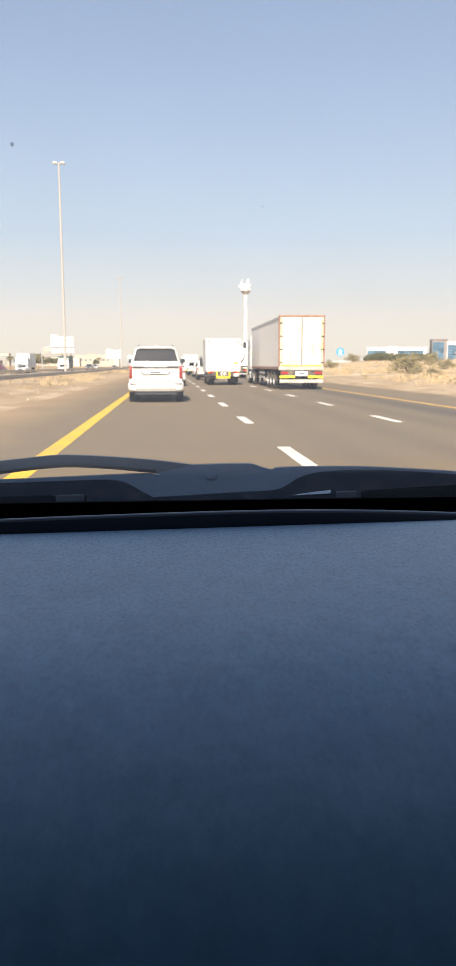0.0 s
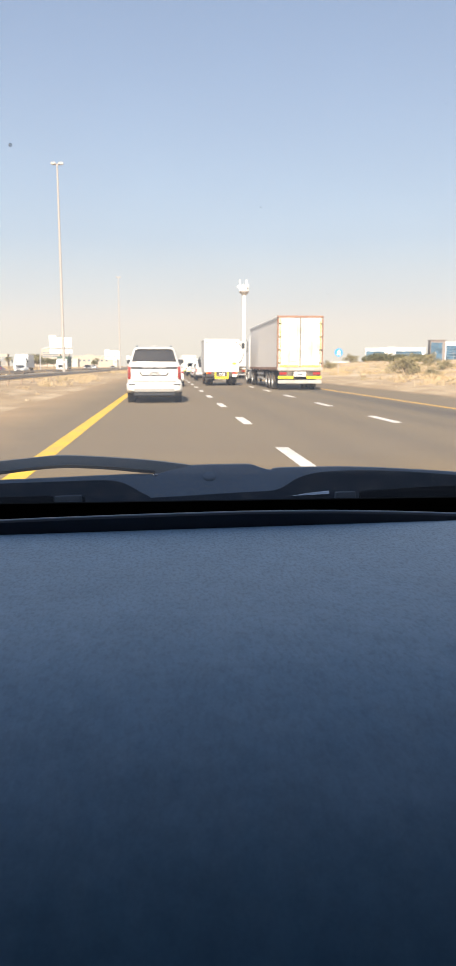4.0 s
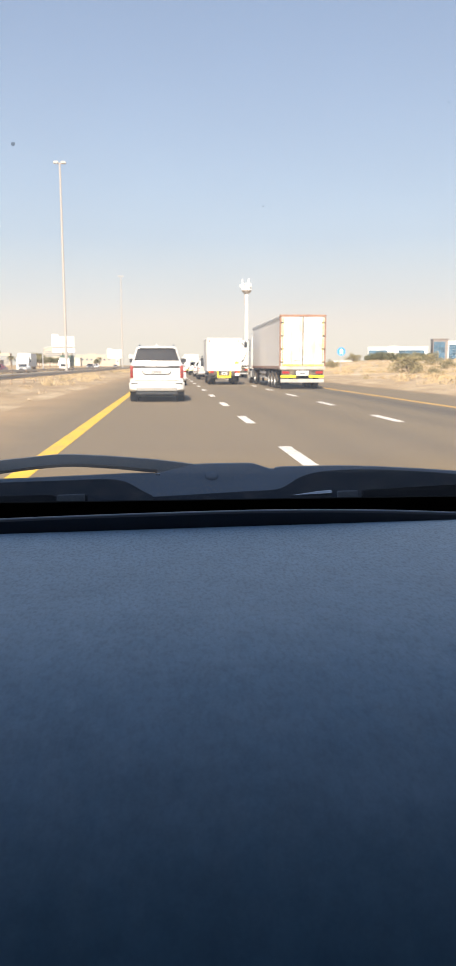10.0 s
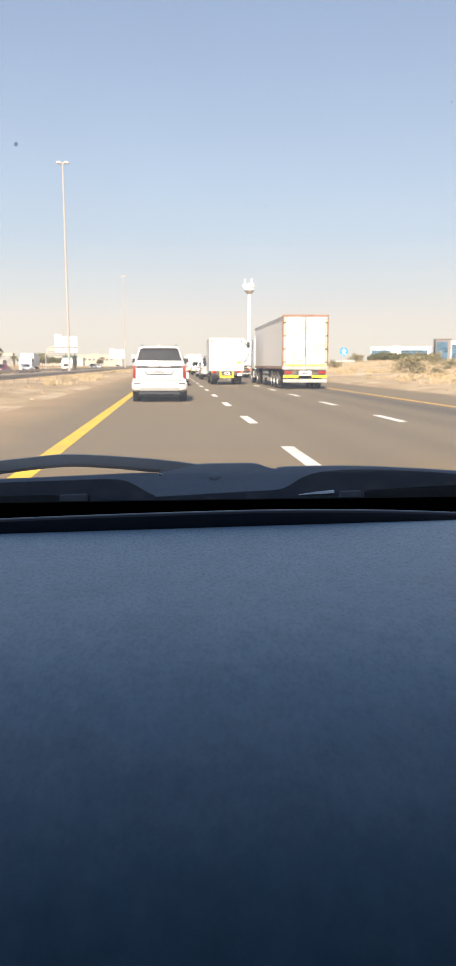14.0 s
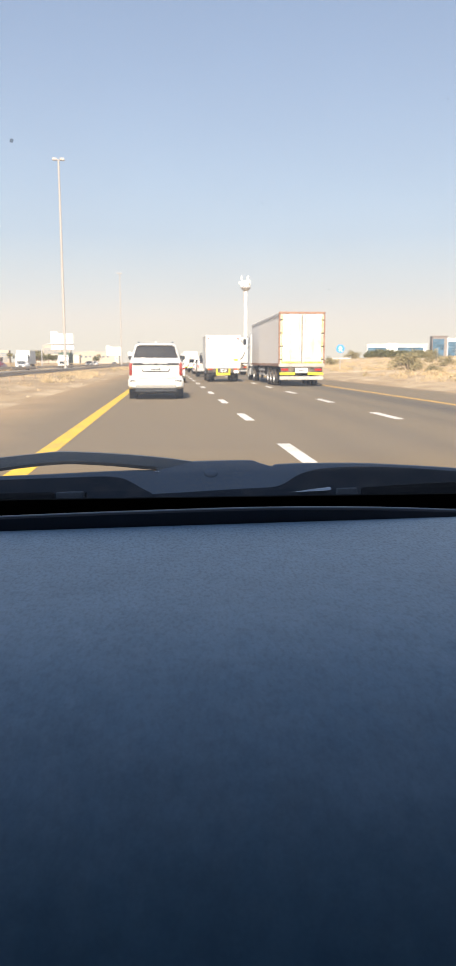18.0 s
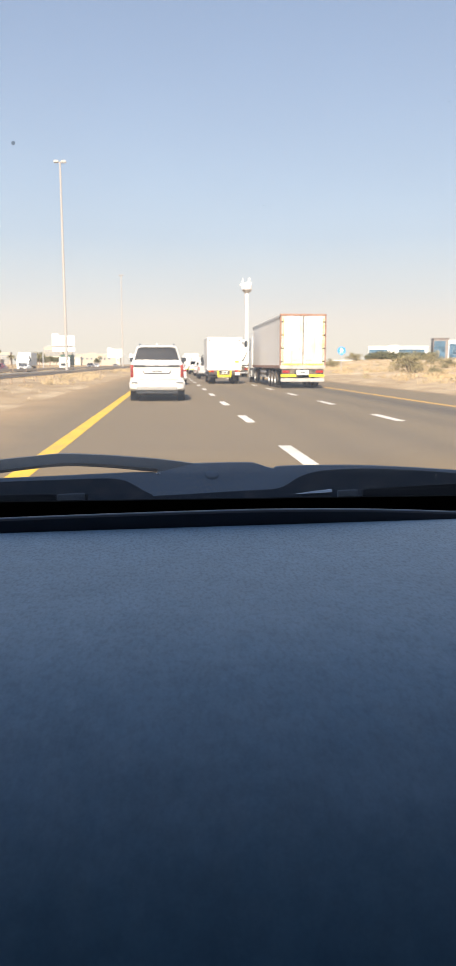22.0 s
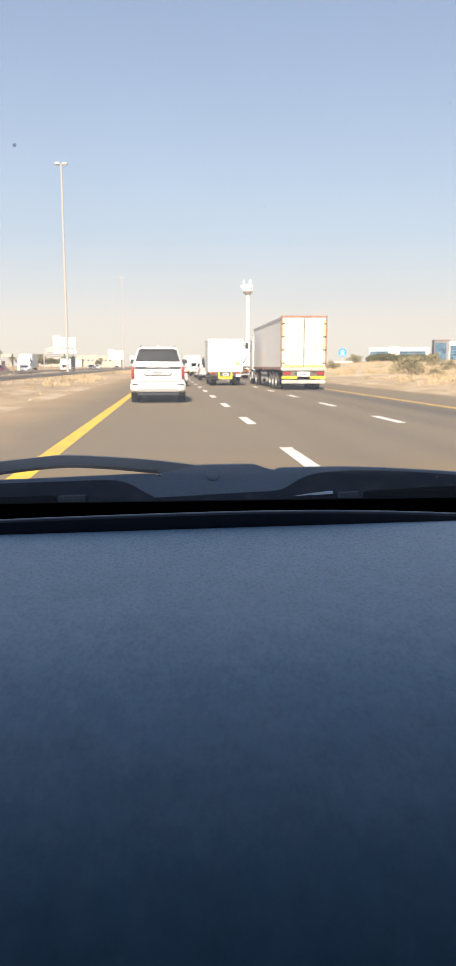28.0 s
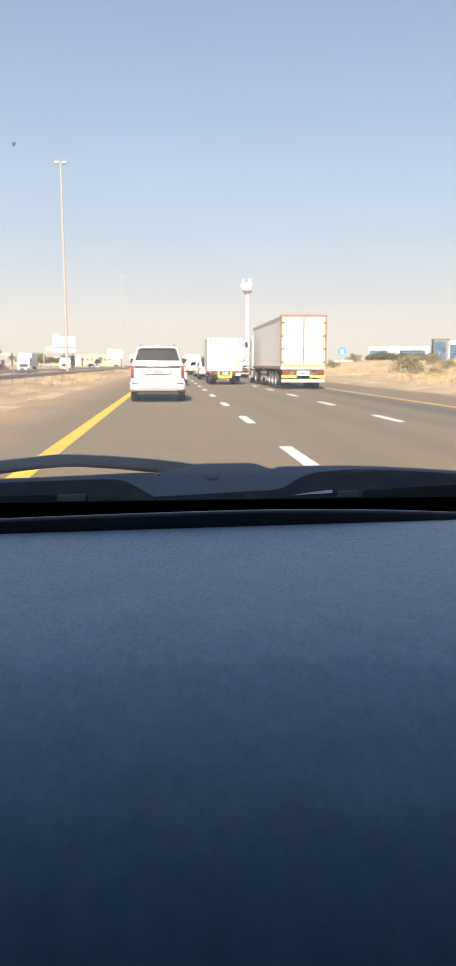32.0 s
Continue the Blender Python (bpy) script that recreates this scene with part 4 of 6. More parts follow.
def palm_kind(seed, h):
    rng = random.Random(seed)
    t = thing("palm_tree", "dusty, haze-browned date palm with drooping fronds", "palm tree", group="palms beside the oncoming carriageway")
    b = bmesh.new()
    for k in range(6):
        tube(b, (0.04 * k, 0, h * k / 6 - 0.2), (0.04 * (k + 1), 0, h * (k + 1) / 6), 0.24 - 0.012 * k, 0.2 - 0.012 * k, 9)
    part("trunk", b, BARK, t)
    b = bmesh.new()
    for k in range(26):
        a, up = k * 2.4, rng.uniform(-0.3, 1.1)
        prev = None
        for s in range(7):
            f = s / 6
            r = 2.5 * f
            z = h + up * 1.6 * f - 2.0 * f * f
            w = 0.34 * (1 - f) + 0.05
            c = Vector((0.24 + r * math.cos(a), r * math.sin(a), z))
            side = Vector((-math.sin(a), math.cos(a), 0)) * w
            cur = (b.verts.new(c - side - Vector((0, 0, w * 0.5))), b.verts.new(c), b.verts.new(c + side - Vector((0, 0, w * 0.5))))
            if prev:
                b.faces.new((prev[0], prev[1], cur[1], cur[0]))
                b.faces.new((prev[1], prev[2], cur[2], cur[1]))
            prev = cur
    part("crown", b, LEAF_PALM, t)
    return t


rng = random.Random(11)
oak = tree_kind(1, 6.5, 3.4, LEAF_GREEN, "dusty, haze-browned green tree with a broad uneven crown")
oak.matrix_world = pose(-58, 250, ground_z(-58, 250))
palm = palm_kind(2, 6.0)
palm.matrix_world = pose(-47, 175, ground_z(-47, 175))
for k in range(16):
    x, y = -44 - rng.uniform(0, 26), 150 + k * 24 + rng.uniform(-8, 8)
    m = pose(x, y, ground_z(x, y), 0, 0, rng.uniform(0, 360)) @ Matrix.Scale(rng.uniform(0.6, 1.15), 4)
    ob = copy_thing(palm if k % 3 == 0 else oak, m)
    ob.scale = (m.to_scale())

# green belt before the office building on the right
for k in range(26):
    x = 292 + k * 3.6 + rng.uniform(-2, 2)
    y = 1080 + rng.uniform(-20, 25)
    s = rng.uniform(1.9, 2.8)
    ob = copy_thing(oak, pose(x, y, ground_z(x, y), 0, 0, rng.uniform(0, 360)))
    ob.scale = (s * 1.2, s * 1.2, s)


def bush_kind(seed, h):
    """A rounded desert bush: many stems from the ground and leaves down to it."""
    rng = random.Random(seed)
    t = thing("bush", "dry olive-brown rounded bush on the sand", "bush", group="roadside bushes")
    stems, crown = bmesh.new(), bmesh.new()
    for k in range(11):
        a, r = k * 2.4, h * rng.uniform(0.1, 0.55)
        e = (r * math.cos(a), r * math.sin(a), h * rng.uniform(0.35, 0.85) * (1.1 - r / h))
        tube(stems, (0, 0, -0.2), e, 0.05, 0.015, 5)
        leaf_cloud(crown, e, (h * 0.3, h * 0.3, h * 0.26), 230, h * 0.035, rng, 0.02)
    part("stems", stems, BARK, t)
    part("crown", crown, SCRUB_GREEN, t)
    return t


bush = bush_kind(3, 2.6)
bush.matrix_world = pose(46, 128, ground_z(46, 128) - 0.1, 0, 0, 70)
for x, y, s in ((27.5, 84, 1.0), (60, 240, 1.2), (38, 100, 0.6), (22.5, 62, 0.45), (33, 150, 0.8)):
    ob = copy_thing(bush, pose(x, y, ground_z(x, y) - 0.1, 0, 0, 40 * y))
    ob.scale = (s * 1.3, s * 1.3, s)


def scrub(name, label, count, seed, leaf, x0, x1, y0, y1, power, size):
    rng = random.Random(seed)
    b = bmesh.new()
    for k in range(count):
        f = rng.random() ** power
        y = y0 + (y1 - y0) * f
        x = x0 + (x1 - x0) * rng.random()
        if noise.noise((x * 0.05, y * 0.05, 2.0)) < -0.12:
            continue
        s = size * rng.uniform(0.4, 1.4)
        z = ground_z(x, y)
        leaf_cloud(b, (x, y, z + s * 0.3), (s, s, s * 0.5), 44, s * 0.13, rng, 0.05)
    return single(name, b, leaf, label, "scrub", kind="stuff")


scrub("dry_scrub", "low dry scrub scattered over the sand", 3600, 5, SCRUB, 14.5, 80, 16, 330, 1.4, 0.42)


def grass(name, label, count, seed, x0, x1, y0, y1, power):
    """Clumps of thin dry blades that lean outward."""
    rng = random.Random(seed)
    verts, faces = [], []
    for k in range(count):
        y = y0 + (y1 - y0) * rng.random() ** power
        x = x0 + (x1 - x0) * rng.random()
        if noise.noise((x * 0.09, y * 0.05, 4.0)) < -0.05:
            continue
        h, z = rng.uniform(0.25, 0.6), ground_z(x, y) - 0.05
        for i in range(46):
            a, r = rng.uniform(0, 6.3), h * rng.uniform(0.05, 0.9)
            lean, w, t = rng.uniform(0.1, 0.55), 0.018, h * rng.uniform(0.5, 1.1)
            px, py = x + r * math.cos(a), y + r * math.sin(a)
            c = rng.uniform(0, 6.3)
            o = len(verts)
            verts += [(px - w * math.cos(c), py - w * math.sin(c), z), (px + w * math.cos(c), py + w * math.sin(c), z), (px + lean * t * math.cos(a), py + lean * t * math.sin(a), z + t)]
            faces.append((o, o + 1, o + 2))
    me = bpy.data.meshes.new(name)
    me.from_pydata(verts, [], faces)
    me.materials.append(DRY_GRASS)
    return tagged(new(name, me), label, "grass", kind="stuff")


DRY_GRASS = mat("golden_dry_grass", (0.43, 0.335, 0.205), 0.9, vary=0.25, scale=0.4, grain=5, bump=0)
grass("dry_grass", "golden dry grass clumps on the sandy verge", 1500, 15, 14.6, 50, 18, 170, 1.2)
grass("median_grass", "dry grass tufts in the sandy median", 500, 16, -16.5, -6.2, 14, 150, 1.3)
scrub("green_scrub", "grey-green scrub tufts on the sand", 420, 6, SCRUB_GREEN, 15, 70, 18, 260, 1.3, 0.45)
scrub("far_scrub", "scrub on the far dunes", 700, 7, SCRUB, 60, 420, 120, 900, 1.2, 1.1)
scrub("median_scrub", "dry tufts in the sandy median", 420, 8, SCRUB, -16.5, -5.4, 12, 260, 1.5, 0.2)
scrub("median_green_scrub", "grey-green tufts beside the guard rail", 110, 9, SCRUB_GREEN, -9.6, -6.6, 18, 200, 1.3, 0.26)
scrub("left_scrub", "scrub behind the oncoming carriageway", 500, 10, SCRUB, -160, -36, 60, 500, 1.2, 0.7)


def stones(name, label, count, seed, x0, x1, y0, y1, power, material):
    """Pebbles and clods that lie half sunk in the verge."""
    rng = random.Random(seed)
    verts, faces = [], []
    unit = [(1, 0, 0), (0, 1, 0), (-1, 0, 0), (0, -1, 0), (0, 0, 0.8), (0, 0, -0.5)]
    tri = [(0, 1, 4), (1, 2, 4), (2, 3, 4), (3, 0, 4), (1, 0, 5), (2, 1, 5), (3, 2, 5), (0, 3, 5)]
    for k in range(count):
        y = y0 + (y1 - y0) * rng.random() ** power
        x = x0 + (x1 - x0) * rng.random()
        s, a = 0.02 + 0.07 * rng.random() ** 4, rng.uniform(0, 6.3)
        z = ground_z(x, y) + s * 0.2
        o = len(verts)
        for p in unit:
            q = s * rng.uniform(0.7, 1.3)
            verts.append((x + q * (p[0] * math.cos(a) - p[1] * math.sin(a)), y + q * (p[0] * math.sin(a) + p[1] * math.cos(a)), z + q * p[2]))
        faces += [(o + i, o + j, o + l) for i, j, l in tri]
    me = bpy.data.meshes.new(name)
    me.from_pydata(verts, [], faces)
    me.materials.append(material)
    return tagged(new(name, me), label, "stones", kind="stuff")


STONE = mat("sandy_stone", (0.34, 0.27, 0.19), 0.9, vary=0.3, scale=0.7, grain=9)
stones("median_stones", "small stones and clods on the sandy verge", 800, 31, -9.5, -4.9, 10, 160, 1.6, STONE)
stones("verge_stones", "small stones and clods beside the shoulder", 1200, 32, 12.6, 26, 16, 170, 1.5, STONE)


def pylon(x, y, h):
    p = thing("pylon", "steel lattice pylon far off in the haze", "pylon", (x, y, ground_z(x, y)), group="far pylons")
    b = bmesh.new()
    for sx in (-1, 1):
        for sy in (-1, 1):
            tube(b, (sx * 3.2, sy * 3.2, -0.5), (sx * 0.5, sy * 0.5, h), 0.16, 0.1, 4)
    for k in range(7):
        z, w = h * k / 7, 3.2 - 2.7 * k / 7
        z2, w2 = h * (k + 1) / 7, 3.2 - 2.7 * (k + 1) / 7
        for s in (-1, 1):
            tube(b, (-w, s * w, z), (w2, s * w2, z2), 0.08, 0.08, 4)
            tube(b, (w, s * w, z), (-w2, s * w2, z2), 0.08, 0.08, 4)
    part("lattice", b, GALVANISED, p)
    for k, w in ((0.72, 6.5), (0.84, 5.2), (0.96, 4.0)):
        part("cross_arm", boxed(-w, w, -0.2, 0.2, h * k, h * k + 0.4), GALVANISED, p)


pylon(-235, 900, 32)
pylon(-262, 1010, 32)


def office(x, y, turn):
    """A low glazed office building in two wings with a white core."""
    m = thing("office_building", "low blue-glass office building with white roof bands", "building", (x, y, ground_z(x, y)), turn)
    spans = ((0, 34, 27, OFFICE_WHITE), (34, 48, 30, OFFICE_WHITE), (48, 96, 27, OFFICE_WHITE), (104, 128, 40, OFFICE_DARK), (128, 250, 36, OFFICE_WHITE))
    for x0, x1, h, wall in spans:
        body = part("wing", boxed(x0, x1, 0, 40, -3, h, 0.2), wall, m)
        if x1 - x0 < 20:
            continue
        part("roof_band", boxed(x0 - 1, x1 + 1, -1.5, 40, h + 0.01, h + 1.6, 0.2), OFFICE_WHITE if wall is OFFICE_WHITE else OFFICE_DARK, m)
        pane_mesh = mesh_of(boxed(0.03, 5.97, -0.35, -0.02, 0.1, 4.3), "window_pane", OFFICE_GLASS)
        for i in range(int((x1 - x0 - 1) // 6)):
            for j in range(int((h - 1.5) // 4.4)):
                w = new("window_pane", pane_mesh)
                w.location = (x0 + 1 + i * 6, 0, 1.5 + j * 4.4)
                w.parent = body
    return m


office(330, 1225, -14)

rng = random.Random(21)
for k in range(22):
    w, d, h = rng.uniform(14, 46), rng.uniform(12, 25), rng.uniform(4.5, 11)
    x, y = rng.uniform(-420, -70), rng.uniform(420, 1100)
    wh = thing("warehouse", "low beige flat-roofed building far off in the haze", "building", (x, y, ground_z(x, y) - 0.5), rng.uniform(-6, 6), group="far buildings")
    body = part("wall", boxed(0, w, 0, d, -1, h, 0.1), BEIGE_WALL if k % 3 else CONCRETE, wh)
    part("roof", boxed(-0.3, w + 0.3, -0.3, d + 0.3, h + 0.01, h + 0.5), CONCRETE, wh)
    win = mesh_of(boxed(0, 1.6, -0.08, 0.02, 0, 1.4), "window_pane", OFFICE_GLASS)
    for i in range(int(w // 4)):
        p = new("window", win)
        p.location = (1.2 + i * 4, 0, h * 0.55)
        p.parent = body
for k in range(10):
    x, y, h, w = rng.uniform(-420, -110), rng.uniform(1500, 2200), rng.uniform(16, 44), rng.uniform(16, 40)
    wh = thing("apartment_block", "pale apartment block on the horizon", "building", (x, y, 0), 0, group="far buildings")
    part("wall", boxed(0, w, 0, 20, -1, h, 0.2), BEIGE_WALL, wh)
    win = mesh_of(boxed(0, w * 0.86, -0.2, 0.02, 0, 1.5), "window_band", OFFICE_GLASS)
    for j in range(int(h // 4) - 1):
        p = new("window_band", win)
        p.location = (w * 0.07, 0, 3 + 4 * j)
        p.parent = wh
# pale sheds and pylons far off on the right
for k in range(9):
    x, y = 150 + k * 60 + rng.uniform(-15, 15), 1500 + rng.uniform(-60, 60)
    wh = thing("shed", "long pale shed on the desert horizon", "building", (x, y, ground_z(x, y)), 0, group="far buildings")
    part("wall", boxed(0, rng.uniform(30, 60), 0, 20, -1, rng.uniform(5, 8)), OFFICE_WHITE, wh)
for k in range(7):
    x, y = 330 + k * 17, 900 + k * 14
    p = thing("power_pole", "pale power pole far off in the desert", "power pole", (x, y, ground_z(x, y)), group="far power poles")
    b = bmesh.new()
    tube(b, (0, 0, -1), (0, 0, 17), 0.35, 0.22, 6)
    part("pole", b, POLE_PAINT, p)
    part("cross_arm", boxed(-1.6, 1.6, -0.12, 0.12, 15, 15.3), POLE_PAINT, p)


# ---- vehicles: each stands with its tail at y = 0 and its nose ahead ----
def plan_ring(z, hx, y0, y1, r, n=3):
    pts = []
    for cx, yc, a0 in ((1, y1, 0), (-1, y1, 90), (-1, y0, 180), (1, y0, 270)):
        x = cx * (hx - r)
        y = yc - r if yc == y1 else yc + r
        for k in range(n + 1):
            a = radians(a0 + 90 * k / n)
            pts.append((x + r * math.cos(a), y + r * math.sin(a), z))
    return pts


TYRES = {}


def wheel(parent, x, y, r, w, rim=ALLOY, spokes=5):
    """A tyre with its rim under it; x is the outer face."""
    key = (r, w, rim.name, spokes)
    if key not in TYRES:
        b = bmesh.new()
        lathe(b, [(r * 0.6, -w / 2), (r * 0.9, -w / 2), (r * 0.985, -w * 0.4), (r, -w * 0.2), (r, w * 0.2), (r * 0.985, w * 0.4), (r * 0.9, w / 2), (r * 0.6, w / 2), (r * 0.6, -w / 2)], n=24)
        tyre_mesh = mesh_of(b, "tyre", RUBBER, 40)
        b = bmesh.new()
        lathe(b, [(0.001, w * 0.16), (r * 0.17, w * 0.18), (r * 0.2, w * 0.08), (r * 0.2, -w * 0.1), (r * 0.58, -w * 0.2), (r * 0.6, w * 0.45), (r * 0.64, w * 0.47)], n=24)
        for k in range(spokes):
            a = 2 * math.pi * k / spokes
            s = boxed(w * 0.12, w * 0.32, -r * 0.07, r * 0.07, r * 0.12, r * 0.6, r * 0.015)
            merge(b, s, Matrix.Rotation(a, 4, "X"))
        TYRES[key] = (tyre_mesh, mesh_of(b, "rim", rim, 40))
    tm, rm = TYRES[key]
    side = 1 if x > 0 else -1
    t = new("wheel", tm)
    t.parent = parent
    t.matrix_local = Matrix.Translation((x - side * w / 2, y, r)) @ (Matrix.Identity(4) if side > 0 else Matrix.Rotation(math.pi, 4, "Z"))
    q = new("rim", rm)
    q.parent = t
    return t


def lerp_rings(rings, z):
    """Half width, tail and nose of a cabin at height z."""
    for a, c in zip(rings, rings[1:]):
        if a[0] <= z <= c[0]:
            t = (z - a[0]) / (c[0] - a[0])
            return [a[i] + (c[i] - a[i]) * t for i in range(1, 4)]
    return rings[-1][1:4]


def rear_panel(rings, z0, z1, inset, out=0.008, nose=False):
    b = bmesh.new()
    rows = []
    for k in range(5):
        z = z0 + (z1 - z0) * k / 4
        hx, y0, y1 = lerp_rings(rings, z)
        y = y1 + out if nose else y0 - out
        d = -0.03 if nose else 0.03
        w = hx - inset
        rows.append([b.verts.new(p) for p in ((-w, y + 0.003 * (1 if not nose else -1), z), (-w * 0.5, y, z), (w * 0.5, y, z), (w, y + 0.003 * (1 if not nose else -1), z),
                                              (w, y + d, z), (-w, y + d, z))])
    for a, c in zip(rows, rows[1:]):
        for i in range(6):
            b.faces.new((a[i], a[(i + 1) % 6], c[(i + 1) % 6], c[i]))
    b.faces.new(rows[0])
    b.faces.new(rows[-1][::-1])
    return b


def side_panel(rings, z0, z1, y_from, y_to, side, lean_a=0.0, lean_b=0.0):
    """A side window between two stations; the leans follow the pillars."""
    b = bmesh.new()
    rows = []
    for k in range(4):
        t = k / 3
        z = z0 + (z1 - z0) * t
        hx = lerp_rings(rings, z)[0]
        ya, yb = y_from + lean_a * t, y_to + lean_b * t
        rows.append([b.verts.new(p) for p in ((side * (hx + 0.006), ya, z), (side * (hx + 0.006), yb, z), (side * (hx - 0.02), yb, z), (side * (hx - 0.02), ya, z))])
    for a, c in zip(rows, rows[1:]):
        for i in range(4):
            b.faces.new((a[i], a[(i + 1) % 4], c[(i + 1) % 4], c[i]))
    b.faces.new(rows[0])
    b.faces.new(rows[-1][::-1])
    return b


def mirrors(car, hx, y, z, paint):
    for s in (-1, 1):
        b = bmesh.new()
        loft(b, [round_ring(y_, w, w, z - h, z + h, 0.05) for y_, w, h in ((y - 0.03, 0.10, 0.075), (y + 0.05, 0.11, 0.085), (y + 0.11, 0.07, 0.05))])
        bmesh.ops.translate(b, vec=(s * (hx + 0.13), 0, 0), verts=b.verts)
        box(b, min(s * (hx - 0.03), s * (hx + 0.06)), max(s * (hx - 0.03), s * (hx + 0.06)), y + 0.02, y + 0.07, z - 0.07, z - 0.03, 0.008)
        part("wing_mirror", b, paint, car, smooth=40)


def plate(car, x, y, z, w=0.46, h=0.14, parent=None):
    p = part("number_plate", boxed(x - w / 2, x + w / 2, y - 0.012, y, z - h / 2, z + h / 2, 0.004), PLATE_WHITE, parent or car, "white number plate")
    part("plate_bar", boxed(x - w * 0.36, x + w * 0.36, y - 0.0155, y - 0.0125, z - h * 0.22, z + h * 0.22), BLACK_PLASTIC, p)


def passenger_car(name, label, category, at, paint, length, body, cabin, belt, win, wheels, turn=0.0, group="vehicles on the road", black_mirror=False, rear_win=True, pillar=0.5, glass_inset=0.12):
    """body: (y, low half width, high half width, z0, z1, radius); cabin: (z, half width, tail y, nose y)."""
    car = thing(name, label, category, at, turn, group)
    b = bmesh.new()
    loft(b, [round_ring(*r) for r in body])
    part("body", b, paint, car, smooth=35)
    b = bmesh.new()
    loft(b, [plan_ring(z, hx, y0, y1, 0.13) for z, hx, y0, y1 in cabin])
    part("cabin", b, paint, car, smooth=35)
    z0, z1 = win
    if rear_win:
        part("rear_window", rear_panel(cabin, z0 + 0.02, z1, glass_inset), DARK_GLASS, car, "dark tinted rear window")
    part("windscreen", rear_panel(cabin, z0 - 0.02, z1, 0.12, nose=True), DARK_GLASS, car)
    yb0, yb1 = cabin[0][2], cabin[0][3]
    yt0, yt1 = lerp_rings(cabin, z1)[1:]
    for s in (-1, 1):
        mid = yb0 + (yb1 - yb0) * pillar
        part("side_window", side_panel(cabin, z0, z1, yb0 + 0.28, mid - 0.05, s, (yt0 - yb0) * 0.9, 0.0), DARK_GLASS, car)
        part("side_window", side_panel(cabin, z0, z1, mid + 0.05, yb1 - 0.32, s, 0.0, (yt1 - yb1) * 0.9), DARK_GLASS, car)
        hw = body[len(body) // 2][1]
        for k in (0.34, 0.62):
            part("door_handle", boxed(min(s * (hw - 0.03), s * (hw + 0.018)), max(s * (hw - 0.03), s * (hw + 0.018)), length * k, length * k + 0.2, belt - 0.12, belt - 0.085, 0.008), paint if not black_mirror else CHROME, car)
    r, w, yr, yf, track = wheels
    for y in (yr, yf):
        for s in (-1, 1):
            arch = bmesh.new()
            tube(arch, (s * (track - 0.26), y, r), (s * (track + 0.006), y, r), r * 1.17, r * 1.17, 20)
            part("wheel_arch", arch, BLACK_PLASTIC, car)
            wheel(car, s * (track + 0.012), y, r, w)
    part("underbody", boxed(-track + 0.25, track - 0.25, 0.25, length - 0.3, 0.2, body[1][3] + 0.08, 0.03), CHASSIS, car)
    part("windscreen_sill", boxed(-track * 0.8, track * 0.8, yb1 - 0.05, yb1 + 0.12, belt - 0.06, belt - 0.01, 0.01), BLACK_PLASTIC, car)
    mirrors(car, lerp_rings(cabin, z0)[0] + 0.01, yb1 - 0.55, z0 + 0.05, BLACK_PLASTIC if black_mirror else paint)
    hwf = body[-2][2]
    for s in (-1, 1):
        part("headlight", boxed(min(s * hwf * 0.55, s * hwf * 0.93), max(s * hwf * 0.55, s * hwf * 0.93), length - 0.16, length - 0.035, belt - 0.32, belt - 0.17, 0.03), CLEAR_LAMP, car)
    part("grille", boxed(-hwf * 0.5, hwf * 0.5, length - 0.12, length + 0.008, belt - 0.42, belt - 0.2, 0.02), BLACK_PLASTIC, car)
    return car


def tail_lamps(car, x0, x1, y0, y1, z0, z1, material=RED_LAMP, bevel=0.02):
    out = []
    for s in (-1, 1):
        out.append(part("tail_lamp", boxed(min(s * x0, s * x1), max(s * x0, s * x1), y0, y1, z0, z1, bevel, 2), material, car, smooth=40))
    return out


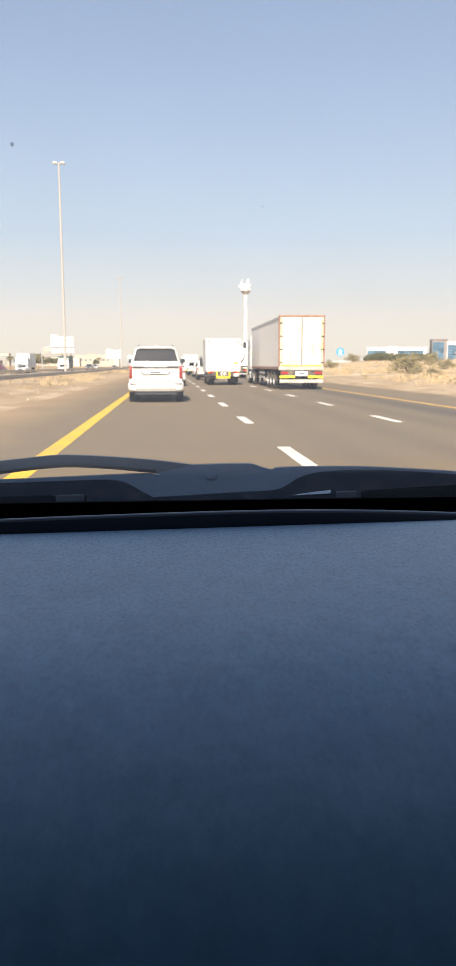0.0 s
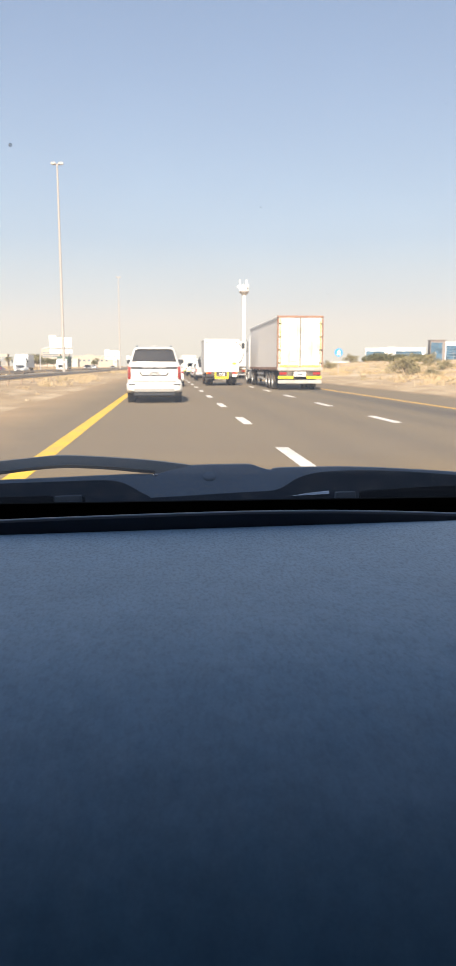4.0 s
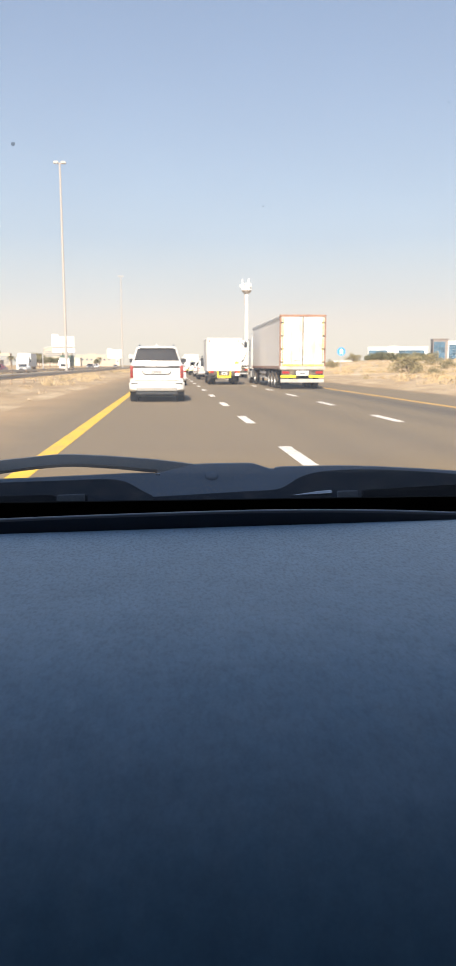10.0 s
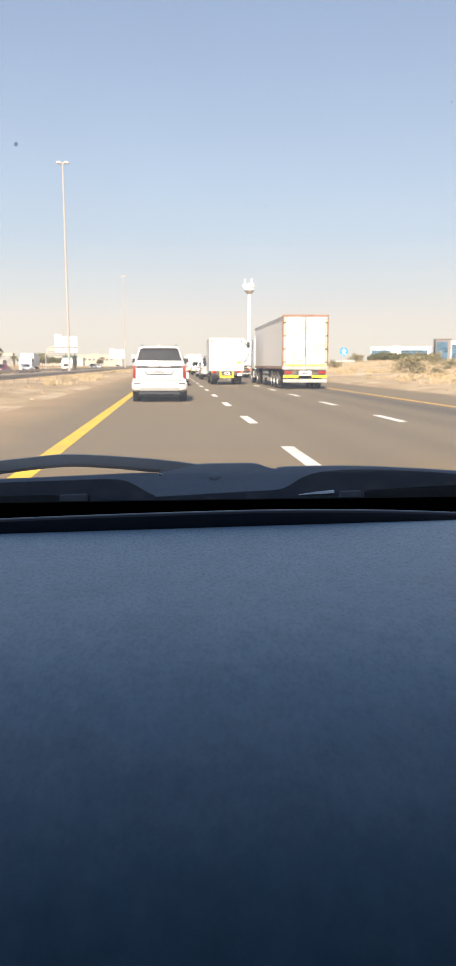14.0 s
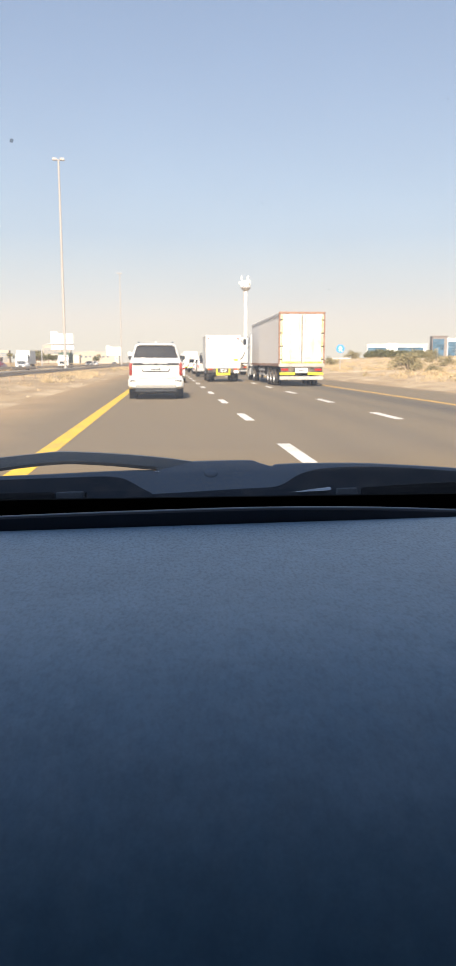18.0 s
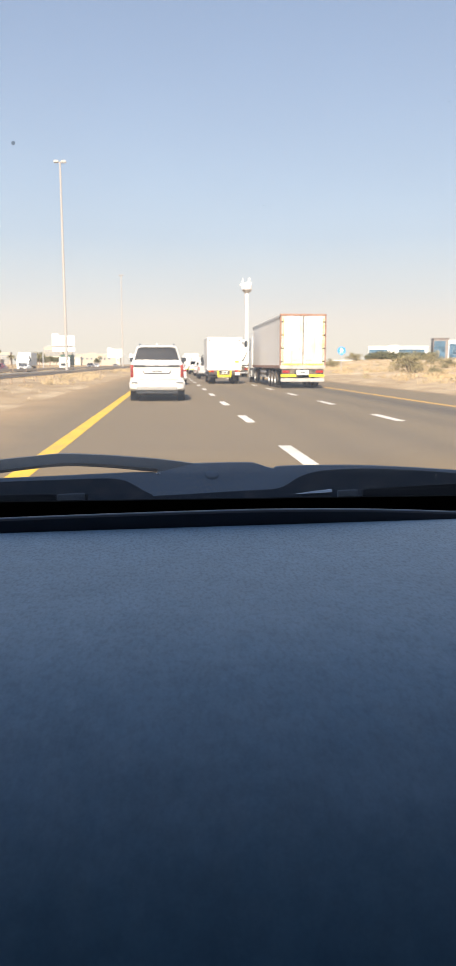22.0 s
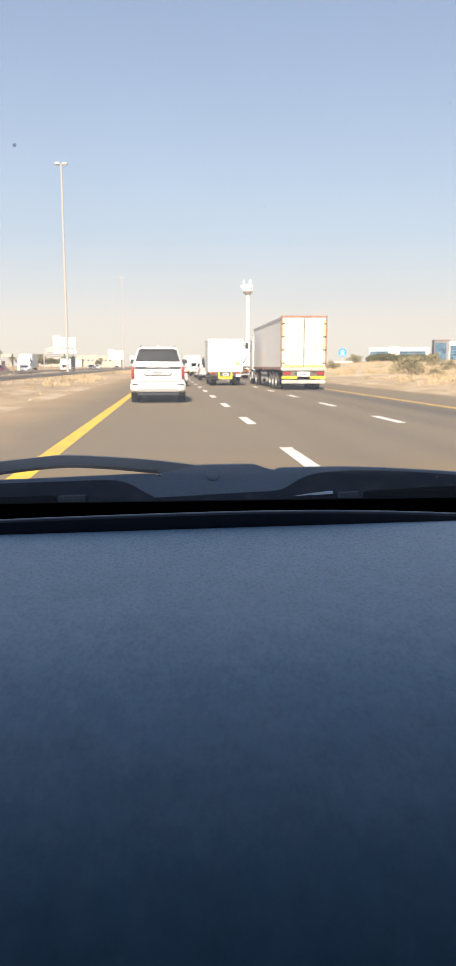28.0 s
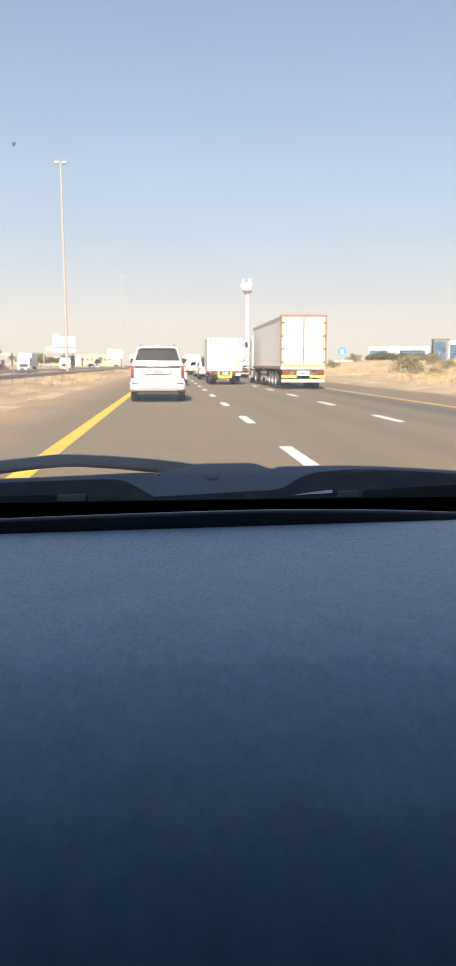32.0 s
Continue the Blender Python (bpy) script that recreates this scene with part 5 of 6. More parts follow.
def large_suv(at):
    body = [(0.0, 0.80, 0.84, 0.50, 1.22, 0.10), (0.05, 0.93, 0.93, 0.40, 1.30, 0.12), (0.30, 0.985, 0.95, 0.36, 1.33, 0.12), (1.1, 0.985, 0.955, 0.33, 1.33, 0.12),
            (3.4, 0.985, 0.95, 0.33, 1.30, 0.12), (4.5, 0.97, 0.90, 0.34, 1.20, 0.14), (4.95, 0.90, 0.84, 0.38, 1.12, 0.14), (5.08, 0.80, 0.76, 0.45, 0.95, 0.12)]
    cabin = [(1.26, 0.93, 0.04, 3.75), (1.46, 0.86, 0.08, 3.42), (1.88, 0.735, 0.24, 2.75), (1.95, 0.69, 0.30, 2.62), (1.985, 0.60, 0.44, 2.4)]
    car = passenger_car("large_suv", "large pearl-white seven-seat SUV with red upright tail lamps", "SUV", at, PEARL_PAINT, 5.08, body, cabin, 1.30, (1.44, 1.885), (0.39, 0.27, 1.0, 4.05, 0.97), black_mirror=True, glass_inset=0.07)
    for lamp in tail_lamps(car, 0.825, 0.93, -0.035, 0.14, 0.86, 1.30, LAMP_RED, 0.012):
        x = sum(v.co.x for v in lamp.data.vertices) / len(lamp.data.vertices)
        part("lamp_bar", boxed(x - 0.055, x + 0.055, -0.0415, -0.0355, 1.055, 1.075), DARK_CHROME, lamp)
    bar = part("chrome_band", boxed(-0.81, 0.81, -0.03, 0.04, 1.215, 1.295, 0.01, 2), DARK_CHROME, car, "broad dark satin chrome band")
    part("band_groove", boxed(-0.80, 0.80, -0.034, -0.0305, 1.215, 1.24), BLACK_PLASTIC, bar)
    part("band_insert", boxed(-0.42, 0.42, -0.036, -0.0305, 1.245, 1.285, 0.002), ALLOY, bar, "bright satin centre strip")
    part("badge", boxed(-0.05, 0.05, -0.046, -0.0365, 1.24, 1.29, 0.012, 2), CHROME, bar)
    b = bmesh.new()
    bent(b, [(-0.50, -0.012, 1.11), (-0.47, -0.014, 1.03), (-0.42, -0.016, 0.99), (0.42, -0.016, 0.99), (0.47, -0.014, 1.03), (0.50, -0.012, 1.11)], 0.02, 6)
    part("plate_recess_trim", b, DARK_CHROME, car)
    plate(car, 0, -0.006, 1.07, 0.52, 0.1)
    b = bmesh.new()
    loft(b, [round_ring(*r) for r in ((-0.085, 0.76, 0.78, 0.47, 0.70, 0.08), (-0.065, 0.86, 0.88, 0.44, 0.73, 0.09), (0.02, 0.955, 0.965, 0.42, 0.745, 0.09), (0.16, 0.992, 0.992, 0.41, 0.745, 0.09), (0.42, 0.992, 0.988, 0.41, 0.73, 0.08))])
    part("bumper", b, PEARL_PAINT, car, smooth=40)
    part("skid_plate", boxed(-0.72, 0.72, -0.098, 0.1, 0.40, 0.53, 0.025, 2), SKID_SILVER, car, "brushed silver skid plate")
    part("lower_valance", boxed(-0.74, 0.74, -0.04, 0.25, 0.27, 0.40, 0.02), BLACK_PLASTIC, car)
    for s in (-1, 1):
        part("bumper_slot", boxed(s * 0.78 - 0.12, s * 0.78 + 0.12, -0.092, 0.06, 0.645, 0.69, 0.005, 2), BLACK_PLASTIC, car, "narrow black slot", smooth=40)
        b = bmesh.new()
        bent(b, [(s * 0.60, 0.55, 1.965), (s * 0.61, 0.65, 2.03), (s * 0.62, 2.2, 2.03), (s * 0.60, 2.35, 1.95)], 0.022, 8)
        part("roof_rail", b, CHROME, car)
        b = bmesh.new()
        tube(b, (s * 0.5, -0.02, 0.42), (s * 0.5, 0.2, 0.42), 0.05, 0.05, 12)
        part("exhaust", b, CHROME, car)
    part("spoiler", boxed(-0.60, 0.60, 0.17, 0.46, 1.905, 1.95, 0.018, 2), PEARL_PAINT, car)
    b = bmesh.new()
    loft(b, [round_ring(y, w, 0.01, 1.97, 1.97 + h, 0.008, 2) for y, w, h in ((0.55, 0.03, 0.10), (0.66, 0.035, 0.09), (0.80, 0.02, 0.02))])
    part("antenna_fin", b, PEARL_PAINT, car)
    b = bmesh.new()
    bent(b, [(0.0, 0.09, 1.40), (0.35, 0.10, 1.43)], 0.01, 6)
    part("rear_wiper", b, BLACK_PLASTIC, car)
    part("tailgate_seam", boxed(-0.80, 0.80, -0.006, 0.02, 0.75, 0.772), DARK_CHROME, car)
    return car


def crossover(at, paint=WHITE_PAINT, name="crossover", label="white compact crossover with red wing-shaped tail lamps", turn=0.0):
    body = [(0.0, 0.74, 0.76, 0.52, 1.05, 0.10), (0.06, 0.88, 0.86, 0.38, 1.12, 0.12), (0.30, 0.92, 0.89, 0.32, 1.14, 0.12), (1.0, 0.925, 0.90, 0.30, 1.14, 0.12),
            (3.1, 0.925, 0.89, 0.30, 1.10, 0.12), (4.1, 0.90, 0.84, 0.32, 0.98, 0.14), (4.5, 0.80, 0.74, 0.38, 0.86, 0.12), (4.6, 0.7, 0.66, 0.45, 0.74, 0.1)]
    cabin = [(1.06, 0.87, 0.06, 3.45), (1.28, 0.80, 0.20, 2.95), (1.56, 0.70, 0.38, 2.40), (1.63, 0.66, 0.40, 2.28), (1.67, 0.56, 0.52, 2.1)]
    car = passenger_car(name, label, "crossover", at, paint, 4.6, body, cabin, 1.1, (1.16, 1.57), (0.34, 0.23, 0.85, 3.6, 0.905), turn)
    for s in (-1, 1):
        b = slab(bmesh.new(), [(s * 0.50, 1.04), (s * 0.80, 1.12), (s * 0.90, 1.10), (s * 0.89, 0.99), (s * 0.74, 0.97)], 0.10, 0.01)
        lamp = part("tail_lamp", b, RED_LAMP, car, smooth=40)
        lamp.location.y = -0.005
        part("bumper_corner", boxed(min(s * 0.70, s * 0.90), max(s * 0.70, s * 0.90), -0.035, 0.2, 0.50, 0.70, 0.03, 2), BLACK_PLASTIC, car)
        part("fog_lamp", boxed(min(s * 0.74, s * 0.86), max(s * 0.74, s * 0.86), -0.042, -0.02, 0.54, 0.62, 0.01), RED_LAMP, car)
        b = bmesh.new()
        bent(b, [(s * 0.60, 0.6, 1.66), (s * 0.61, 0.7, 1.70), (s * 0.62, 1.9, 1.70), (s * 0.61, 2.0, 1.65)], 0.018, 6)
        part("roof_rail", b, CHROME, car)
    part("silver_valance", boxed(-0.66, 0.66, -0.045, 0.15, 0.42, 0.52, 0.03, 2), SILVER_PAINT, car)
    part("lower_valance", boxed(-0.78, 0.78, -0.02, 0.2, 0.30, 0.43, 0.02), BLACK_PLASTIC, car)
    part("spoiler", boxed(-0.60, 0.60, 0.22, 0.5, 1.60, 1.64, 0.012), paint, car)
    part("badge", boxed(-0.09, 0.09, -0.012, 0.02, 1.0, 1.03, 0.006), CHROME, car)
    plate(car, 0, -0.004, 0.82)
    return car


def sedan(at, paint=WHITE_PAINT, name="sedan", label="white four-door saloon with a dark rear window", turn=0.0):
    body = [(0.0, 0.72, 0.76, 0.50, 0.98, 0.10), (0.06, 0.86, 0.84, 0.36, 1.04, 0.12), (0.4, 0.90, 0.87, 0.30, 1.06, 0.12), (1.2, 0.905, 0.88, 0.27, 1.04, 0.12),
            (3.2, 0.905, 0.87, 0.27, 0.98, 0.12), (4.3, 0.88, 0.80, 0.30, 0.86, 0.14), (4.65, 0.78, 0.7, 0.36, 0.76, 0.12), (4.75, 0.68, 0.62, 0.42, 0.66, 0.1)]
    cabin = [(0.96, 0.84, 0.65, 3.55), (1.15, 0.77, 1.0, 3.05), (1.38, 0.66, 1.45, 2.55), (1.44, 0.56, 1.6, 2.35)]
    car = passenger_car(name, label, "car", at, paint, 4.75, body, cabin, 1.0, (1.06, 1.37), (0.33, 0.22, 0.95, 3.75, 0.885), turn)
    for s in (-1, 1):
        b = slab(bmesh.new(), [(s * 0.42, 0.90), (s * 0.80, 0.98), (s * 0.88, 0.95), (s * 0.86, 0.86), (s * 0.6, 0.85)], 0.12, 0.01)
        part("tail_lamp", b, RED_LAMP, car, smooth=40).location.y = -0.006
    part("lower_valance", boxed(-0.76, 0.76, -0.03, 0.2, 0.28, 0.44, 0.03), BLACK_PLASTIC, car)
    part("bumper", boxed(-0.87, 0.87, -0.05, 0.25, 0.44, 0.64, 0.05, 2), paint, car)
    part("boot_seam", boxed(-0.62, 0.62, -0.004, 0.02, 0.68, 0.69), BLACK_PLASTIC, car)
    plate(car, 0, -0.006, 0.78)
    return car


def pickup(at, paint=SILVER_PAINT, loaded=False, turn=0.0):
    label = "white pickup truck carrying crates under a steel cage" if loaded else "dusty pale double-cab pickup with barred rear window"
    body = [(0.0, 0.84, 0.86, 0.55, 1.06, 0.05), (0.04, 0.88, 0.88, 0.52, 1.08, 0.05), (1.6, 0.89, 0.89, 0.42, 1.08, 0.06), (1.75, 0.89, 0.89, 0.36, 1.08, 0.06),
            (3.7, 0.89, 0.87, 0.36, 1.06, 0.08), (4.8, 0.87, 0.82, 0.40, 1.0, 0.12), (5.15, 0.80, 0.76, 0.42, 0.92, 0.12), (5.25, 0.7, 0.68, 0.5, 0.8, 0.1)]
    cabin = [(1.02, 0.86, 1.66, 3.95), (1.30, 0.80, 1.74, 3.5), (1.62, 0.71, 1.86, 3.05), (1.72, 0.66, 1.92, 2.95), (1.76, 0.56, 2.05, 2.8)]
    car = passenger_car("cargo_pickup" if loaded else "pickup", label, "pickup truck", at, paint, 5.25, body, cabin, 1.06, (1.12, 1.62), (0.37, 0.24, 1.15, 4.2, 0.875), turn, pillar=0.42)
    part("bed_floor", boxed(-0.72, 0.72, 0.06, 1.6, 1.085, 1.10), CHASSIS, car)
    for s in (-1, 1):
        part("bed_side", boxed(min(s * 0.74, s * 0.885), max(s * 0.74, s * 0.885), 0.05, 1.66, 1.08, 1.17, 0.02), paint, car)
    gate = part("tailgate", boxed(-0.74, 0.74, -0.015, 0.045, 0.62, 1.17, 0.02, 2), paint, car)
    part("gate_handle", boxed(-0.10, 0.10, -0.026, -0.014, 1.02, 1.07, 0.005), BLACK_PLASTIC, gate)
    for k in range(5):
        x = -0.34 + 0.17 * k
        part("letter_bar", boxed(x - 0.045, x + 0.045, -0.019, -0.0145, 0.80, 0.835), BLACK_PLASTIC, gate)
    lamps = tail_lamps(car, 0.755, 0.875, -0.02, 0.08, 0.78, 1.07)
    for lamp in lamps:
        x = sum(v.co.x for v in lamp.data.vertices) / len(lamp.data.vertices)
        part("lamp_lens", boxed(x - 0.05, x + 0.05, -0.028, -0.021, 0.86, 0.92), CLEAR_LAMP, lamp)
    part("bumper", boxed(-0.86, 0.86, -0.14, 0.02, 0.44, 0.60, 0.03, 2), CHROME if not loaded else BLACK_PLASTIC, car)
    part("mud_guard", boxed(-0.80, -0.55, 0.55, 0.6, 0.2, 0.5), BLACK_PLASTIC, car)
    part("mud_guard", boxed(0.55, 0.80, 0.55, 0.6, 0.2, 0.5), BLACK_PLASTIC, car)
    plate(car, 0, -0.145, 0.53, 0.42, 0.13)
    if not loaded:
        for x in (-0.62, -0.24, 0.14, 0.52):
            b = bmesh.new()
            tube(b, (x, 1.60, 1.10), (x * 0.9, 1.72, 1.68), 0.03, 0.03, 8)
            part("rear_bar", b, paint, car, "pale steel guard bar")
        b = bmesh.new()
        bent(b, [(-0.70, 1.58, 1.10), (-0.64, 1.70, 1.66), (-0.56, 1.74, 1.73), (0.56, 1.74, 1.73), (0.64, 1.70, 1.66), (0.70, 1.58, 1.10)], 0.035, 8)
        part("guard_hoop", b, paint, car)
    else:
        b = bmesh.new()
        for x in (-0.84, 0.84):
            for y in (0.03, 0.8, 1.6):
                tube(b, (x, y, 1.10), (x, y, 2.15), 0.028, 0.028, 6)
            for z in (1.45, 1.8, 2.15):
                tube(b, (x, 0.03, z), (x, 1.6, z), 0.022, 0.022, 6)
        for y in (0.03, 1.6):
            for z in (1.95, 2.15):
                tube(b, (-0.84, y, z), (0.84, y, z), 0.03, 0.03, 6)
        part("cage", b, WHITE_PAINT, car, "white tubular cargo cage")
        part("cage_roof", boxed(-0.86, 0.86, 0.0, 1.62, 2.175, 2.20, 0.01), WHITE_PAINT, car)
        part("yellow_strip", boxed(-0.72, 0.72, -0.024, -0.0155, 0.64, 0.72), LIME_REFLECT, gate)
    return car


def truck_lights(truck, w, y, z, parent=None):
    for s in (-1, 1):
        a = part("tail_lamp", boxed(min(s * (w - 0.42), s * (w - 0.20)), max(s * (w - 0.42), s * (w - 0.20)), y - 0.05, y, z - 0.07, z + 0.07, 0.015), RED_LAMP, truck)
        c = s * (w - 0.14)
        part("turn_lamp", boxed(c - 0.05, c + 0.05, y - 0.048, y - 0.002, z - 0.065, z + 0.065, 0.012), AMBER_LAMP, truck)


def truck_cab(truck, y0, w, z0, h, paint, low=None, depth=2.0):
    """A cab-over cab with windscreen, side windows and mirrors on arms."""
    rings = [(z0, w, y0, y0 + depth), (z0 + (h - z0) * 0.45, w, y0, y0 + depth * 0.98), (h - 0.35, w * 0.97, y0 + 0.02, y0 + depth * 0.86), (h, w * 0.90, y0 + 0.15, y0 + depth * 0.7)]
    b = bmesh.new()
    loft(b, [plan_ring(z, hx, a, c, 0.12) for z, hx, a, c in rings])
    cab = part("cab", b, paint, truck, smooth=35)
    part("cab_windscreen", rear_panel(rings, z0 + (h - z0) * 0.48, h - 0.3, 0.1, nose=True), DARK_GLASS, truck)
    for s in (-1, 1):
        part("cab_window", side_panel(rings, z0 + (h - z0) * 0.5, h - 0.4, y0 + depth * 0.4, y0 + depth * 0.85, s, 0.0, -depth * 0.08), DARK_GLASS, truck)
        if low is not None:
            part("cab_side_panel", boxed(min(s * (w - 0.02), s * (w + 0.008)), max(s * (w - 0.02), s * (w + 0.008)), y0 + 0.05, y0 + depth * 0.92, z0 + 0.1, z0 + (h - z0) * 0.44, 0.005), low, truck)
        b = bmesh.new()
        bent(b, [(s * (w - 0.05), y0 + depth * 0.9, h - 0.35), (s * (w + 0.24), y0 + depth * 0.95, h - 0.4), (s * (w + 0.24), y0 + depth * 0.95, h - 0.95)], 0.022, 6)
        part("mirror_arm", b, BLACK_PLASTIC, truck)
        part("mirror", boxed(s * (w + 0.22) - 0.11, s * (w + 0.22) + 0.11, y0 + depth * 0.9, y0 + depth * 0.98, h - 0.95, h - 0.5, 0.03), BLACK_PLASTIC, truck)
    part("grille", boxed(-w * 0.7, w * 0.7, y0 + depth - 0.06, y0 + depth + 0.01, z0 + 0.15, z0 + (h - z0) * 0.38, 0.02), BLACK_PLASTIC, truck)
    for s in (-1, 1):
        part("headlight", boxed(min(s * w * 0.66, s * w * 0.95), max(s * w * 0.66, s * w * 0.95), y0 + depth - 0.1, y0 + depth + 0.015, z0 + 0.02, z0 + 0.2, 0.03), CLEAR_LAMP, truck)
    part("front_bumper", boxed(-w, w, y0 + depth - 0.3, y0 + depth + 0.06, z0 - 0.32, z0 + 0.0, 0.05), paint, truck)
    return cab


def ladder_frame(truck, y0, y1, z, w=0.42):
    for s in (-1, 1):
        part("frame_rail", boxed(s * w - 0.05, s * w + 0.05, y0, y1, z - 0.22, z, 0.01), CHASSIS, truck)
    for k in range(int((y1 - y0) // 1.2)):
        part("cross_member", boxed(-w, w, y0 + 0.3 + 1.2 * k, y0 + 0.4 + 1.2 * k, z - 0.2, z - 0.04), CHASSIS, truck)


def box_truck(at, vents=False, turn=0.0):
    label = "white livestock box truck with roof vents and lime bumper" if vents else "white box truck with closed rear doors and yellow markers"
    t = thing("vented_truck" if vents else "box_truck", label, "truck", at, turn, "vehicles on the road")
    w, z0, z1, L = (1.14, 0.98, 3.05, 4.6) if not vents else (1.12, 1.0, 3.0, 4.4)
    side = BOX_GREY
    body = part("cargo_box", boxed(-w, w, 0.0, L, z0, z1, 0.02), side, t, "pale grey cargo sides")
    part("roof_cap", boxed(-w - 0.015, w + 0.015, -0.015, L + 0.01, z1 - 0.05, z1 + 0.03, 0.015), BOX_WHITE, t)
    for s in (-1, 1):
        part("corner_post", boxed(min(s * (w - 0.09), s * (w + 0.012)), max(s * (w - 0.09), s * (w + 0.012)), -0.03, 0.06, z0 - 0.03, z1, 0.01), BOX_WHITE, t)
        part("side_rail", boxed(min(s * (w - 0.02), s * (w + 0.012)), max(s * (w - 0.02), s * (w + 0.012)), 0.06, L, z0 - 0.04, z0 + 0.06, 0.008), BOX_WHITE, t)
    if not vents:
        for s in (-1, 1):
            x0, x1 = sorted((s * 0.012, s * (w - 0.09)))
            door = part("rear_door", boxed(x0, x1, -0.045, -0.006, z0 + 0.12, z1 - 0.10, 0.012), BOX_WHITE, t)
            for k in (0.12, 0.5, 0.88):
                zc = z0 + 0.12 + (z1 - z0 - 0.22) * k
                hx = s * (w - 0.11)
                part("hinge", boxed(hx - 0.07, hx + 0.07, -0.06, -0.04, zc - 0.025, zc + 0.025, 0.005), GALVANISED, door)
            lx = s * 0.13
            b = bmesh.new()
            tube(b, (lx, -0.062, z0 + 0.1), (lx, -0.062, z1 - 0.1), 0.014, 0.014, 6)
            part("lock_bar", b, BOX_WHITE, door)
            part("lock_handle", boxed(min(lx, lx + s * 0.28), max(lx, lx + s * 0.28), -0.082, -0.068, z0 + 0.62, z0 + 0.65, 0.004), GALVANISED, door)
            part("lettering_bar", boxed(min(lx + s * 0.12, lx + s * 0.4), max(lx + s * 0.12, lx + s * 0.4), -0.048, -0.0455, z0 + 0.7, z0 + 0.72), BOX_GREY, door)
            b = slab(bmesh.new(), [(-0.075, 0.0), (0.075, 0.0), (0.0, -0.15)], 0.012)
            tri = part("red_triangle", b, RED_LAMP, door, "small red triangle marker")
            tri.location = (s * (w - 0.16), -0.058, z1 - 0.13)
        part("door_sill", boxed(-w, w, -0.04, 0.05, z0 - 0.06, z0 + 0.10, 0.012), BOX_WHITE, t)
        part("latch_box", boxed(-0.14, 0.14, -0.07, -0.04, z0 + 0.10, z0 + 0.22, 0.01), GALVANISED, t)
        part("yellow_sticker", boxed(0.70, 0.98, -0.049, -0.046, z0 + 0.42, z0 + 0.56), YELLOW_REFLECT, t)
        for x in (-0.42, 0.42):
            part("yellow_marker", boxed(x - 0.045, x + 0.045, -0.03, 0.03, 0.58, 0.90, 0.006), YELLOW_REFLECT, t)
        bar = part("underrun_bar", boxed(-0.46, 0.46, -0.05, 0.02, 0.46, 0.60, 0.01), YELLOW_REFLECT, t, "yellow under-run bar with black dashes")
        for k in range(6):
            part("black_dash", boxed(-0.40 + 0.14 * k, -0.34 + 0.14 * k, -0.054, -0.0505, 0.50, 0.56), BLACK_PLASTIC, bar)
        plate(t, 0.02, -0.03, 0.76, 0.36, 0.17)
        part("second_plate", boxed(0.72, 1.02, -0.03, -0.015, 0.60, 0.78, 0.005), PLATE_WHITE, t)
        part("step", boxed(-1.1, -0.5, -0.02, 0.35, 0.46, 0.52, 0.01), CHASSIS, t)
        truck_lights(t, w - 0.02, 0.0, 0.86)
    else:
        door = part("rear_panel", boxed(-w + 0.09, w - 0.09, -0.03, -0.004, z0 + 0.02, z1 - 0.06, 0.01), BOX_WHITE, t)
        for x0, x1, z in ((-0.36, 0.36, z1 - 0.16), (-1.0, -0.45, z1 - 0.34), (0.45, 1.0, z1 - 0.34)):
            part("vent", boxed(x0, x1, -0.036, -0.031, z, z + 0.07), BLACK_PLASTIC, door)
        part("faded_picture", boxed(-0.17, 0.10, -0.034, -0.0305, z0 + 0.92, z0 + 1.32), mat("faded_orange_print", (0.55, 0.34, 0.2), 0.6, vary=0.3, scale=4, bump=0), door, "faded orange and cream print")
        part("faded_patch", boxed(-0.10, 0.34, -0.038, -0.0345, z0 + 0.80, z0 + 0.98), mat("faded_cream_print", (0.68, 0.58, 0.38), 0.6, vary=0.2, scale=4, bump=0), door, "faded cream print")
        for k in range(8):
            x = (-0.95, 0.5)[k % 2]
            z = z0 + 0.62 + 0.24 * (k // 2)
            part("lettering_bar", boxed(x, x + 0.44, -0.034, -0.0305, z, z + 0.035), YELLOW_REFLECT if k > 5 else BOX_GREY, door)
        for s in (-1, 1):
            for k in range(6):
                y = 0.25 + k * 0.7
                part("side_vent", boxed(min(s * (w - 0.02), s * (w + 0.008)), max(s * (w - 0.02), s * (w + 0.008)), y, y + 0.5, z1 - 0.32, z1 - 0.22), BLACK_PLASTIC, body)
        part("lime_strip", boxed(-0.36, 0.36, -0.04, -0.0315, z0 + 0.02, z0 + 0.10), LIME_REFLECT, door)
        bar = part("underrun_bar", boxed(-1.0, 0.9, -0.08, 0.02, 0.50, 0.66, 0.015), LIME_REFLECT, t, "lime-yellow reflective under-run bar")
        for k in range(12):
            part("mark", boxed(-0.92 + 0.15 * k, -0.88 + 0.15 * k, -0.084, -0.0805, 0.56, 0.60), BLACK_PLASTIC, bar)
        plate(t, -0.02, -0.03, 0.84, 0.36, 0.17)
        truck_lights(t, w - 0.02, 0.0, 0.88)
